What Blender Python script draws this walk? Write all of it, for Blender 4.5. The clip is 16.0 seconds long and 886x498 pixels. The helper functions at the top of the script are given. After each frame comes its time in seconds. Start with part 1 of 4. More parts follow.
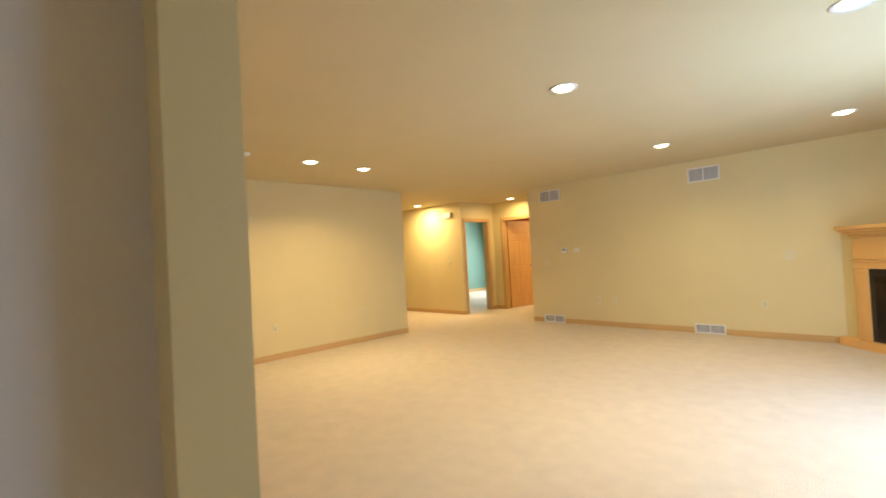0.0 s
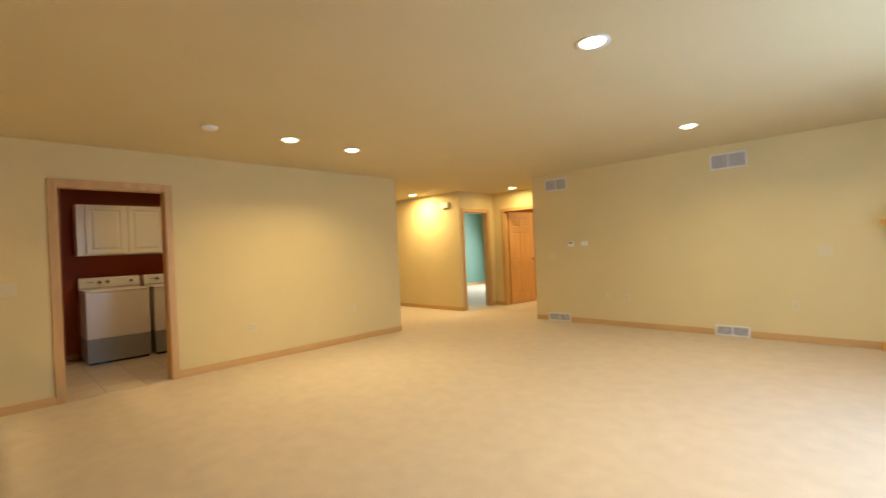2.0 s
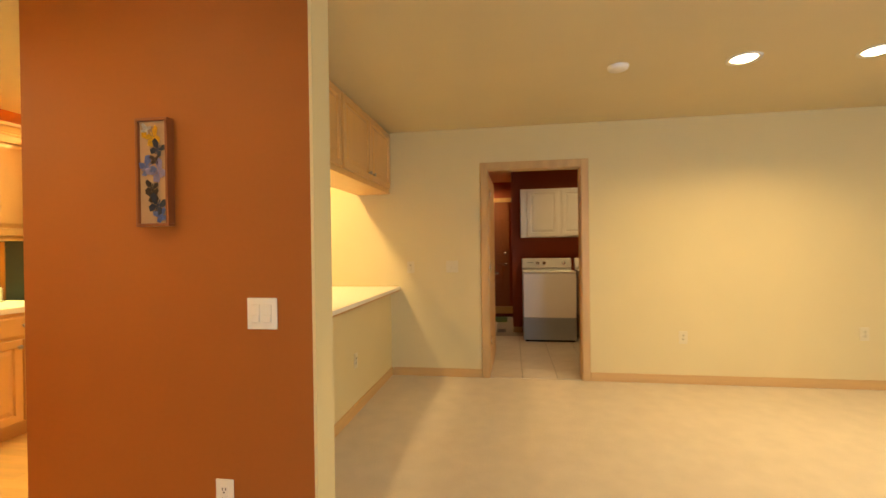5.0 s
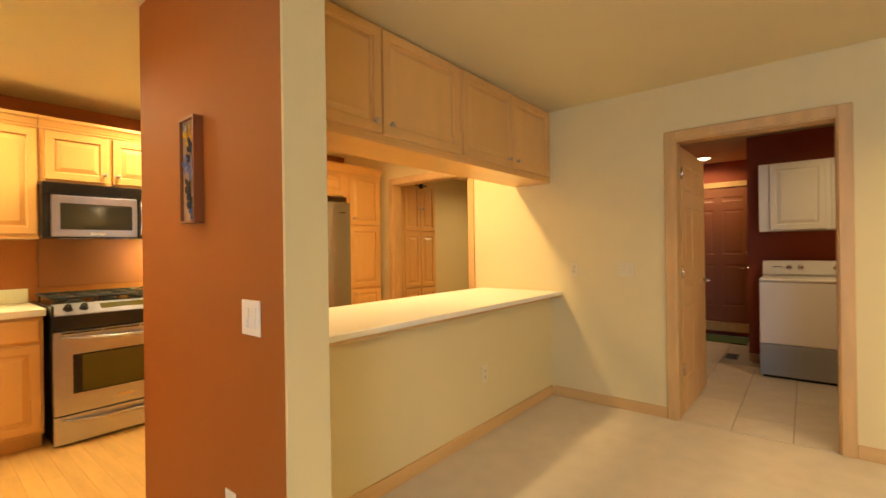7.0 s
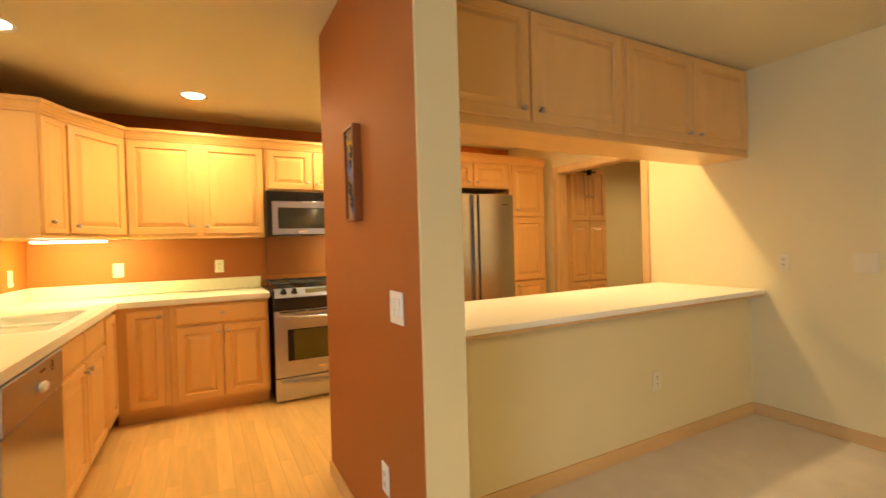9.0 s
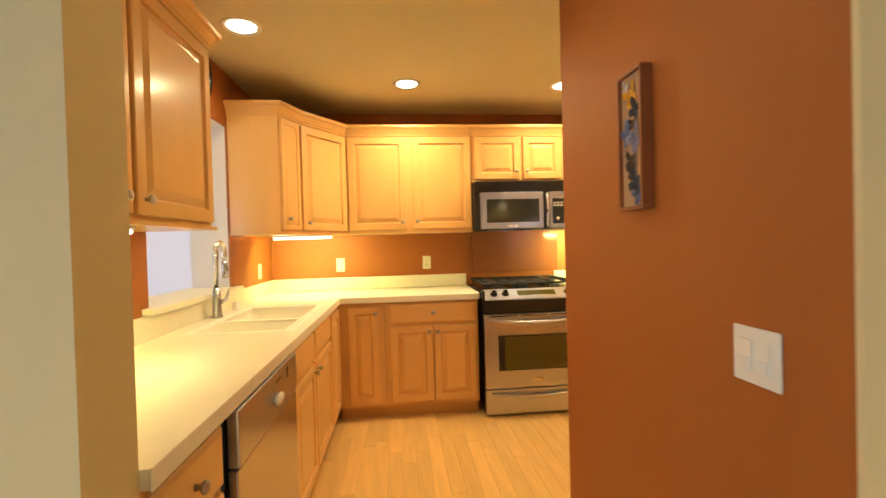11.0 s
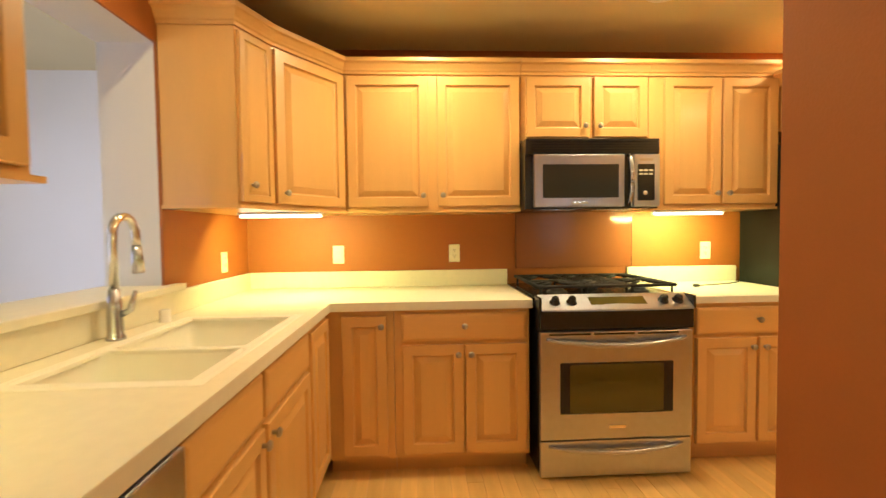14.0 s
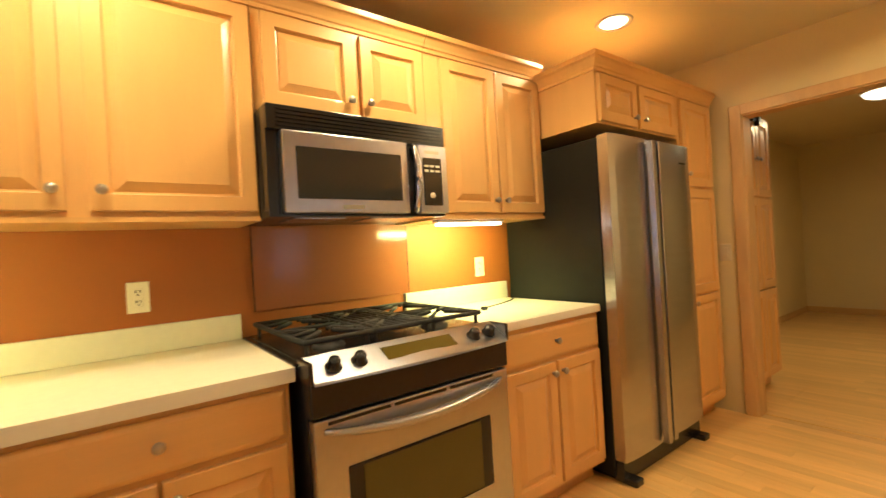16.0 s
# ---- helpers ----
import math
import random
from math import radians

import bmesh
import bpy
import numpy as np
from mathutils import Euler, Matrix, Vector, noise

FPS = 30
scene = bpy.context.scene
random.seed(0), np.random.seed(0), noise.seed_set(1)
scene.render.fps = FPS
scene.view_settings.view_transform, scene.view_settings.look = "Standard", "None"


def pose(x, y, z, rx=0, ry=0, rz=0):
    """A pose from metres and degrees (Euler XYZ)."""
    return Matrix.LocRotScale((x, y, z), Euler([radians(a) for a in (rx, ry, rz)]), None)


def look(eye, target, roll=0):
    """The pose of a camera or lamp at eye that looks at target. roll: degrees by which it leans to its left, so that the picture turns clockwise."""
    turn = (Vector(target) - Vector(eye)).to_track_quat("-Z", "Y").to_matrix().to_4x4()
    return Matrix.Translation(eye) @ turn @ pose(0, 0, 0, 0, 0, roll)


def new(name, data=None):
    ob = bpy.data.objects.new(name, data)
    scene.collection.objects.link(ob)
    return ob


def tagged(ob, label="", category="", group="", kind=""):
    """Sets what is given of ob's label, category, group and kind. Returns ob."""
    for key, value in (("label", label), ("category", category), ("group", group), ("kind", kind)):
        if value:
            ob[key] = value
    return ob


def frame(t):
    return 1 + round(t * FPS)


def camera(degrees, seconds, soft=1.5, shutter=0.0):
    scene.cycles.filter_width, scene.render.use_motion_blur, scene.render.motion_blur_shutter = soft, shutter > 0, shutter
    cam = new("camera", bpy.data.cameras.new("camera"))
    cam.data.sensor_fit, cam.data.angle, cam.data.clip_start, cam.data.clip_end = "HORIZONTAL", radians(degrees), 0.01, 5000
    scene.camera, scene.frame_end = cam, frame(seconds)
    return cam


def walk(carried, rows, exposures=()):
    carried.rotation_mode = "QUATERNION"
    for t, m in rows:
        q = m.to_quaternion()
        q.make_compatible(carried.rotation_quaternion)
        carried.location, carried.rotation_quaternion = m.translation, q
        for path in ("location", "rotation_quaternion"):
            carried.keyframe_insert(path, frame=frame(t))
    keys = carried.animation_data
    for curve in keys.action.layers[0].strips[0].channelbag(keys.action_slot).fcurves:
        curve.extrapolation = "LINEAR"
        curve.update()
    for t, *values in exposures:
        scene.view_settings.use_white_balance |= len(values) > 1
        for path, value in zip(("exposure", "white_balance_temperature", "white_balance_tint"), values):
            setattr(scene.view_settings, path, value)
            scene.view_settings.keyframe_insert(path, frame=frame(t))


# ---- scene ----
cam = camera(90.1, 16.0, shutter=0.4)
PATH = [
    (0, (0.355, 0.296, 1.278), (-1.047, 1.722, 1.312), -3.1),
    (0.5, (0.268, 0.412, 1.28), (-1.008, 1.952, 1.302), -3.3),
    (1, (0.196, 0.508, 1.295), (-1.007, 2.105, 1.308), -3.1),
    (1.5, (0.083, 0.594, 1.283), (-1.152, 2.167, 1.289), -2.8),
    (2, (-0.075, 0.706, 1.277), (-1.465, 2.144, 1.277), -2.6),
    (2.5, (-0.225, 0.856, 1.26), (-1.859, 2.01, 1.271), -2.5),
    (3, (-0.37, 1.006, 1.269), (-2.227, 1.748, 1.279), -2.0),
    (3.5, (-0.524, 1.115, 1.265), (-2.479, 1.537, 1.267), -1.5),
    (4, (-0.763, 1.228, 1.284), (-2.756, 1.393, 1.304), -0.9),
    (4.2, (-0.851, 1.257, 1.301), (-2.85, 1.332, 1.311), -0.6),
    (6.5, (-1.799, 1.809, 1.254), (-3.498, 0.752, 1.272), -1.6),
    (7, (-1.972, 1.91, 1.267), (-3.519, 0.642, 1.268), -0.8),
    (7.5, (-2.083, 1.933, 1.287), (-3.508, 0.53, 1.266), -0.9),
    (8, (-2.129, 1.952, 1.286), (-3.437, 0.439, 1.263), -1.2),
    (8.5, (-2.129, 1.972, 1.283), (-3.279, 0.336, 1.258), -1.4),
    (9, (-2.107, 1.95, 1.27), (-3.052, 0.187, 1.248), -1.6),
    (9.5, (-2.056, 1.866, 1.266), (-2.818, 0.017, 1.251), -1.6),
    (10, (-1.972, 1.706, 1.298), (-2.556, -0.206, 1.273), -1.6),
    (10.2, (-1.936, 1.628, 1.296), (-2.453, -0.304, 1.276), -1.6),
    (12.3, (-2.082, 0.931, 1.303), (-1.846, -1.054, 1.224), -0.7),
    (12.5, (-2.07, 0.879, 1.3), (-1.82, -1.104, 1.208), -0.5),
    (13, (-2.017, 0.712, 1.293), (-1.811, -1.274, 1.187), -0.3),
    (13.5, (-1.972, 0.513, 1.284), (-1.908, -1.484, 1.19), -0.5),
    (14, (-1.995, 0.299, 1.262), (-2.093, -1.698, 1.187), -0.7),
    (14.5, (-2.039, 0.043, 1.261), (-2.312, -1.938, 1.217), -1.2),
    (15, (-2.062, -0.191, 1.257), (-2.647, -2.103, 1.23), -1.6),
    (15.5, (-2.068, -0.428, 1.244), (-3.028, -2.183, 1.232), -2.9),
    (16, (-2.137, -0.593, 1.238), (-3.338, -2.192, 1.239), -3.4),
]
walk(cam, [(t, look(eye, target, roll)) for t, eye, target, roll in PATH], exposures=[
    (0, 0.05, 6600, 11), (1, -0.06, 6500, 11), (2, -0.08, 6800, 11), (4, 0.10, 7400, 12), (7, 0.20, 6900, 14), (10, 0.09, 6400, 12), (12.5, -0.18, 6150, 9), (15, -0.27, 6000, 10), (16, -0.19, 5900, 10)])

# ---- light ----
WARM, DAY = (1.0, 0.75, 0.37), (0.44, 0.66, 1.0)
CEIL = 2.44
world = bpy.data.worlds.new("sky")
scene.world = world
world.use_nodes = True
wn = world.node_tree
sky = wn.nodes.new("ShaderNodeTexSky")
sky.sky_type = "NISHITA"
sky.sun_disc = False
sky.sun_elevation, sky.sun_rotation = radians(40), radians(200)
wn.nodes["Background"].inputs["Strength"].default_value = 0.1
wn.links.new(sky.outputs["Color"], wn.nodes["Background"].inputs["Color"])
sun_data = bpy.data.lights.new("sun", "SUN")
sun_data.energy, sun_data.angle, sun_data.color = 2.0, radians(0.6), (1.0, 0.95, 0.88)
new("sun", sun_data).matrix_world = look((-10, -12, 12), (0, 0, 0))


def area(name, at, target, power, colour, sx, sy=None, spread=180):
    d = bpy.data.lights.new(name, "AREA")
    d.energy, d.color, d.size, d.spread = power, colour, sx, radians(spread)
    if sy:
        d.shape, d.size_y = "RECTANGLE", sy
    else:
        d.shape = "DISK"
    ob = new(name, d)
    ob.matrix_world = look(at, target)
    return ob


# daylight that comes in at the three windows
area("patio_door_daylight", (1.20, 3.9, 1.1), (-4, 4.2, 0.7), 112, DAY, 2.3, 1.9)
area("dining_window_daylight", (1.20, -1.3, 1.25), (-0.2, -3.6, 0.9), 30, (0.90, 0.88, 1.0), 1.7, 1.5, spread=140)
area("bedroom_window_daylight", (-8.0, 12.9, 1.4), (-8.0, 9, 0.3), 190, (0.82, 0.90, 1.0), 1.5, 1.3)

# recessed ceiling lamps: x, y, watts
LAMPS = [(-4.224, 2.865, 12), (-4.25, 3.62, 21), (-1.40, 5.83, 12), (0.184, 5.98, 6), (-1.20, 3.20, 18), (0.33, 3.35, 13),
         (-5.20, 8.08, 18), (-6.95, 6.98, 44), (-4.60, 9.90, 45),
         # (-1.95, -0.05) is a guessed, unseen lamp, added to light the orange wall
         (-2.06, -1.86, 17), (-3.22, -1.87, 18), (-4.43, -1.945, 17), (-1.20, -1.05, 7), (-4.70, -0.49, 25), (-1.95, -0.05, 3),
         # (-6.55, 2.30) is unseen, added to brighten the washer and dryer
         (-8.82, 0.86, 9), (-6.55, 2.30, 10)]

# ---- materials ----


def material(name, base, rough=0.6, metal=0.0, vary=0.08, scale=6.0, fine=120.0, bump=0.06, stretch=(1, 1, 1), coat=0.0, island=0.0):
    """A surface with stains at one scale, grain at another, and fine relief."""
    m = bpy.data.materials.new(name)
    m.use_nodes = True
    nt = m.node_tree
    b = nt.nodes["Principled BSDF"]
    b.inputs["Roughness"].default_value, b.inputs["Metallic"].default_value = rough, metal
    b.inputs["Coat Weight"].default_value, b.inputs["Coat Roughness"].default_value = coat, 0.15
    tc, mp = nt.nodes.new("ShaderNodeTexCoord"), nt.nodes.new("ShaderNodeMapping")
    mp.inputs["Scale"].default_value = stretch
    nt.links.new(tc.outputs["Object"], mp.inputs["Vector"])
    big, small = nt.nodes.new("ShaderNodeTexNoise"), nt.nodes.new("ShaderNodeTexNoise")
    big.inputs["Scale"].default_value, big.inputs["Detail"].default_value = scale, 4
    small.inputs["Scale"].default_value, small.inputs["Detail"].default_value = fine, 3
    nt.links.new(mp.outputs["Vector"], big.inputs["Vector"])
    nt.links.new(mp.outputs["Vector"], small.inputs["Vector"])
    add = nt.nodes.new("ShaderNodeMath")
    add.operation = "MULTIPLY_ADD"
    nt.links.new(small.outputs["Fac"], add.inputs[0])
    add.inputs[1].default_value = 0.45
    nt.links.new(big.outputs["Fac"], add.inputs[2])
    rng = nt.nodes.new("ShaderNodeMapRange")
    rng.inputs["From Min"].default_value, rng.inputs["From Max"].default_value = 0.4, 1.05
    rng.inputs["To Min"].default_value, rng.inputs["To Max"].default_value = 1 - vary, 1 + vary
    nt.links.new(add.outputs[0], rng.inputs["Value"])
    hsv = nt.nodes.new("ShaderNodeHueSaturation")
    hsv.inputs["Color"].default_value = (*base, 1)
    last = rng.outputs["Result"]
    if island:
        info, tint, mul = nt.nodes.new("ShaderNodeObjectInfo"), nt.nodes.new("ShaderNodeMapRange"), nt.nodes.new("ShaderNodeMath")
        tint.inputs["To Min"].default_value, tint.inputs["To Max"].default_value = 1 - island, 1 + island
        nt.links.new(info.outputs["Random"], tint.inputs["Value"])
        mul.operation = "MULTIPLY"
        nt.links.new(tint.outputs["Result"], mul.inputs[0])
        nt.links.new(last, mul.inputs[1])
        last = mul.outputs[0]
    nt.links.new(last, hsv.inputs["Value"])
    nt.links.new(hsv.outputs["Color"], b.inputs["Base Color"])
    if bump:
        bp = nt.nodes.new("ShaderNodeBump")
        bp.inputs["Strength"].default_value, bp.inputs["Distance"].default_value = bump, 0.01
        nt.links.new(small.outputs["Fac"], bp.inputs["Height"])
        nt.links.new(bp.outputs["Normal"], b.inputs["Normal"])
    return m


def glowing(name, colour, strength):
    m = bpy.data.materials.new(name)
    m.use_nodes = True
    b = m.node_tree.nodes["Principled BSDF"]
    b.inputs["Base Color"].default_value = (0.9, 0.9, 0.9, 1)
    b.inputs["Emission Color"].default_value, b.inputs["Emission Strength"].default_value = (*colour, 1), strength
    return m


def clear_glass(name, tint=(1, 1, 1), rough=0.02, mix=0.12):
    """Thin glass: mostly clear, with a glossy reflection that grows at grazing angles."""
    m = bpy.data.materials.new(name)
    m.use_nodes = True
    nt = m.node_tree
    nt.nodes.remove(nt.nodes["Principled BSDF"])
    out = nt.nodes["Material Output"]
    tr, gl, mx, fr = (nt.nodes.new("ShaderNode" + k) for k in ("BsdfTransparent", "BsdfGlossy", "MixShader", "Fresnel"))
    tr.inputs["Color"].default_value, gl.inputs["Roughness"].default_value, fr.inputs["IOR"].default_value = (*tint, 1), rough, 1.5
    nt.links.new(fr.outputs["Fac"], mx.inputs["Fac"])
    nt.links.new(tr.outputs[0], mx.inputs[1])
    nt.links.new(gl.outputs[0], mx.inputs[2])
    nt.links.new(mx.outputs[0], out.inputs["Surface"])
    return m


PAINT = material("cream_wall_paint", (0.66, 0.55, 0.29), 0.75, vary=0.04, scale=1.5, fine=180, bump=0.05)
CEILING = material("cream_ceiling_paint", (0.60, 0.51, 0.31), 0.85, vary=0.03, scale=2, fine=200, bump=0.10)
ORANGE = material("burnt_orange_paint", (0.345, 0.102, 0.014), 0.6, vary=0.05, scale=2.0, fine=180, bump=0.06)
RED = material("dark_red_paint", (0.30, 0.055, 0.016), 0.65, vary=0.05, scale=2.0, fine=180, bump=0.06)
BACKDOOR = material("red_brown_door_paint", (0.24, 0.080, 0.030), 0.5, vary=0.08, scale=2.0, fine=90, bump=0.04)
TEAL = material("blue_green_paint", (0.15, 0.26, 0.20), 0.7, vary=0.04, scale=2.0, fine=180, bump=0.05)
GREYWALL = material("pale_grey_paint", (0.70, 0.68, 0.66), 0.75, vary=0.03, scale=2.0, fine=180, bump=0.05)
CARPET = material("cream_cut_pile_carpet", (0.68, 0.585, 0.46), 0.95, vary=0.07, scale=7, fine=170, bump=0.9)
MAPLE = material("clear_finished_maple", (0.69, 0.400, 0.135), 0.36, vary=0.055, scale=2.2, fine=40, bump=0.012, stretch=(6, 6, 0.9), coat=0.25, island=0.05)
MAPLE_H = material("maple_with_level_grain", (0.69, 0.400, 0.135), 0.36, vary=0.055, scale=3.0, fine=40, bump=0.02, stretch=(0.9, 9, 9), coat=0.25, island=0.06)
TRIM = material("oak_trim", (0.56, 0.345, 0.135), 0.45, vary=0.14, scale=3.0, fine=40, bump=0.02, stretch=(6, 6, 1.2), island=0.05)
DOORWOOD = material("maple_door_veneer", (0.62, 0.36, 0.14), 0.42, vary=0.12, scale=2.5, fine=40, bump=0.02, stretch=(7, 7, 0.8), coat=0.15)
TRIM_H = material("oak_trim_with_level_grain", (0.56, 0.345, 0.135), 0.45, vary=0.10, scale=2.0, fine=30, bump=0.02, stretch=(1, 1, 9), island=0.05)
PLANK = material("maple_floor_strip", (0.70, 0.435, 0.15), 0.30, vary=0.16, scale=2.5, fine=45, bump=0.015, stretch=(9, 1.0, 9), coat=0.25, island=0.10)
COUNTER = material("cream_laminate", (0.80, 0.76, 0.62), 0.38, vary=0.04, scale=30, fine=300, bump=0.01)
SINK = material("cream_composite", (0.90, 0.88, 0.78), 0.35, vary=0.02, scale=8, fine=200, bump=0.0)
STEEL = material("brushed_stainless_steel", (0.50, 0.51, 0.58), 0.25, 1.0, vary=0.06, scale=2.0, fine=60, bump=0.015, stretch=(1, 1, 14))
STEEL_H = material("level_brushed_steel", (0.49, 0.51, 0.60), 0.29, 1.0, vary=0.06, scale=2.0, fine=60, bump=0.015, stretch=(14, 1, 14))
CHROME = material("satin_chrome", (0.70, 0.69, 0.68), 0.16, 1.0, vary=0.02, bump=0.0)
NICKEL = material("pewter_knob", (0.45, 0.42, 0.38), 0.30, 1.0, vary=0.06, scale=60, bump=0.0)
BLACK = material("black_enamel", (0.012, 0.012, 0.013), 0.22, vary=0.10, scale=8, bump=0.02)
BLACKTEX = material("pebbled_black_panel", (0.008, 0.009, 0.008), 0.42, vary=0.15, scale=20, fine=350, bump=0.16)
BLACKTEX.node_tree.nodes["Principled BSDF"].inputs["Specular IOR Level"].default_value = 0.22
IRON = material("cast_iron", (0.012, 0.012, 0.013), 0.65, vary=0.2, scale=30, fine=300, bump=0.15)
# olive base stands in for what the oven glass reflects
DARKGLASS = material("oven_glass_olive_reflection", (0.085, 0.070, 0.014), 0.06, vary=0.05, bump=0.0)
GREYGLASS = material("grey_microwave_glass", (0.025, 0.024, 0.022), 0.06, vary=0.04, bump=0.0)
WHITE = material("white_enamel", (0.78, 0.76, 0.72), 0.28, vary=0.02, scale=5, bump=0.0, coat=0.3)
GREYMETAL = material("grey_pedestal_panel", (0.27, 0.29, 0.31), 0.4, vary=0.05, scale=6, bump=0.0)
PLATE = material("ivory_plastic", (0.80, 0.76, 0.62), 0.35, vary=0.02, scale=20, bump=0.0)
CREAM = material("cream_plastic", (0.66, 0.58, 0.38), 0.4, vary=0.02, scale=20, bump=0.0)
VENTWHITE = material("white_vent_steel", (0.72, 0.71, 0.68), 0.4, vary=0.03, scale=20, bump=0.0)
VENTDARK = material("duct_shade_and_register", (0.10, 0.10, 0.11), 0.8, vary=0.1, bump=0.0)
SPLASH = material("clear_acrylic_over_orange_paint", (0.28, 0.092, 0.034), 0.16, vary=0.05, scale=4, bump=0.0)
SPLASH.node_tree.nodes["Principled BSDF"].inputs["Specular IOR Level"].default_value = 0.3
TILE = material("beige_ceramic_tile", (0.58, 0.50, 0.40), 0.30, vary=0.10, scale=9, fine=90, bump=0.02, island=0.06)
GROUT = material("grey_grout", (0.34, 0.30, 0.25), 0.9, vary=0.1, scale=20, bump=0.1)
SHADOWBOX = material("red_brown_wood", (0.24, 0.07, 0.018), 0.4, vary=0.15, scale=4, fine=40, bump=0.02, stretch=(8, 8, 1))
LINEN = material("tan_backing_card", (0.45, 0.28, 0.14), 0.9, vary=0.06, scale=20, bump=0.1)
GRASS = material("lawn", (0.07, 0.11, 0.035), 0.95, vary=0.3, scale=0.6, fine=20, bump=0.3)
LOGS = material("charred_log", (0.05, 0.04, 0.035), 0.9, vary=0.4, scale=12, fine=60, bump=0.4)
PANE = clear_glass("window_glass")
FIREGLASS = clear_glass("smoked_fire_glass", (0.15, 0.15, 0.15))
GLOW = glowing("lamp_glow", (1.0, 0.84, 0.50), 11.0)
TUBE = glowing("tube_glow", (1.0, 0.93, 0.68), 7.0)
FROST = glowing("frosted_glass_glow", (1.0, 0.88, 0.62), 3.0)
WING = {k: material(k + "_wing", c, 0.6, vary=0.25, scale=60, bump=0.0) for k, c in
        {"yellow": (0.80, 0.45, 0.02), "blue": (0.16, 0.21, 0.42), "slate": (0.05, 0.06, 0.08), "lilac": (0.36, 0.33, 0.50), "brown": (0.08, 0.05, 0.03), "pale": (0.55, 0.50, 0.42)}.items()}

# ---- mesh helpers ----


def box(bm, x0, x1, y0, y1, z0, z1, bev=0.0):
    """A box between two corners, with edges rounded by bev."""
    x0, x1, y0, y1, z0, z1 = min(x0, x1), max(x0, x1), min(y0, y1), max(y0, y1), min(z0, z1), max(z0, z1)
    v = [bm.verts.new(p) for p in ((x0, y0, z0), (x1, y0, z0), (x1, y1, z0), (x0, y1, z0), (x0, y0, z1), (x1, y0, z1), (x1, y1, z1), (x0, y1, z1))]
    f = [bm.faces.new([v[i] for i in q]) for q in ((0, 3, 2, 1), (4, 5, 6, 7), (0, 1, 5, 4), (1, 2, 6, 5), (2, 3, 7, 6), (3, 0, 4, 7))]
    if bev:
        bmesh.ops.bevel(bm, geom=list({e for q in f for e in q.edges}), offset=bev, segments=2, profile=0.5, affect="EDGES")
    return bm


def boxes(*rows, bev=0.0):
    bm = bmesh.new()
    for r in rows:
        box(bm, *r[:6], bev=r[6] if len(r) > 6 else bev)
    return bm


def prism(points, z0, z1, bm=None, bev=0.0):
    """A floor outline drawn up from z0 to z1."""
    bm = bm or bmesh.new()
    lo, hi = [bm.verts.new((x, y, z0)) for x, y in points], [bm.verts.new((x, y, z1)) for x, y in points]
    n = len(points)
    made = [bm.faces.new(list(reversed(lo))), bm.faces.new(hi)] + [bm.faces.new((lo[i], lo[(i + 1) % n], hi[(i + 1) % n], hi[i])) for i in range(n)]
    bmesh.ops.recalc_face_normals(bm, faces=made)
    if bev:
        bmesh.ops.bevel(bm, geom=list({e for q in made for e in q.edges}), offset=bev, segments=2, profile=0.5, affect="EDGES")
    return bm


def lathe(profile, m=Matrix(), seg=20, bm=None):
    """Turns (radius, height) steps about local z."""
    bm = bm or bmesh.new()
    rows = []
    for r, h in profile:
        if r < 1e-6:
            rows.append([bm.verts.new(m @ Vector((0, 0, h)))])
        else:
            rows.append([bm.verts.new(m @ Vector((r * math.cos(2 * math.pi * k / seg), r * math.sin(2 * math.pi * k / seg), h))) for k in range(seg)])
    made = []
    for a, b in zip(rows, rows[1:]):
        for k in range(seg):
            j = (k + 1) % seg
            if len(a) == 1 and len(b) > 1:
                made.append(bm.faces.new((a[0], b[k], b[j])))
            elif len(b) == 1 and len(a) > 1:
                made.append(bm.faces.new((a[k], b[0], a[j])))
            elif len(a) > 1:
                made.append(bm.faces.new((a[k], b[k], b[j], a[j])))
    for f in made:
        f.smooth = True
    bmesh.ops.recalc_face_normals(bm, faces=made)
    return bm


def tube(points, r, seg=12, bm=None, ends=True):
    """A round bar along points; r is one radius or one for each point."""
    bm = bm or bmesh.new()
    pts = [Vector(p) for p in points]
    rad = r if isinstance(r, (list, tuple)) else [r] * len(pts)
    rings = []
    for i, p in enumerate(pts):
        d = (pts[min(i + 1, len(pts) - 1)] - pts[max(i - 1, 0)]).normalized()
        q = d.to_track_quat("Z", "Y")
        rings.append([bm.verts.new(p + q @ Vector((rad[i] * math.cos(2 * math.pi * k / seg), rad[i] * math.sin(2 * math.pi * k / seg), 0))) for k in range(seg)])
    made = [bm.faces.new((a[k], b[k], b[(k + 1) % seg], a[(k + 1) % seg])) for a, b in zip(rings, rings[1:]) for k in range(seg)]
    if ends:
        made += [bm.faces.new(rings[0]), bm.faces.new(rings[-1])]
    for f in made:
        f.smooth = True
    bmesh.ops.recalc_face_normals(bm, faces=made)
    return bm


def rings(bm, x0, x1, z0, z1, steps, back=0.0):
    """A panelled front in the x-z plane, facing -y: each step is (inset, how far it stands out)."""
    rows = []
    for inset, out in [(0, -back)] + list(steps):
        rows.append([bm.verts.new(p) for p in ((x0 + inset, -out, z0 + inset), (x1 - inset, -out, z0 + inset), (x1 - inset, -out, z1 - inset), (x0 + inset, -out, z1 - inset))])
    for a, b in zip(rows, rows[1:]):
        for k in range(4):
            bm.faces.new((a[k], a[(k + 1) % 4], b[(k + 1) % 4], b[k]))
    bm.faces.new(rows[-1])
    return bm


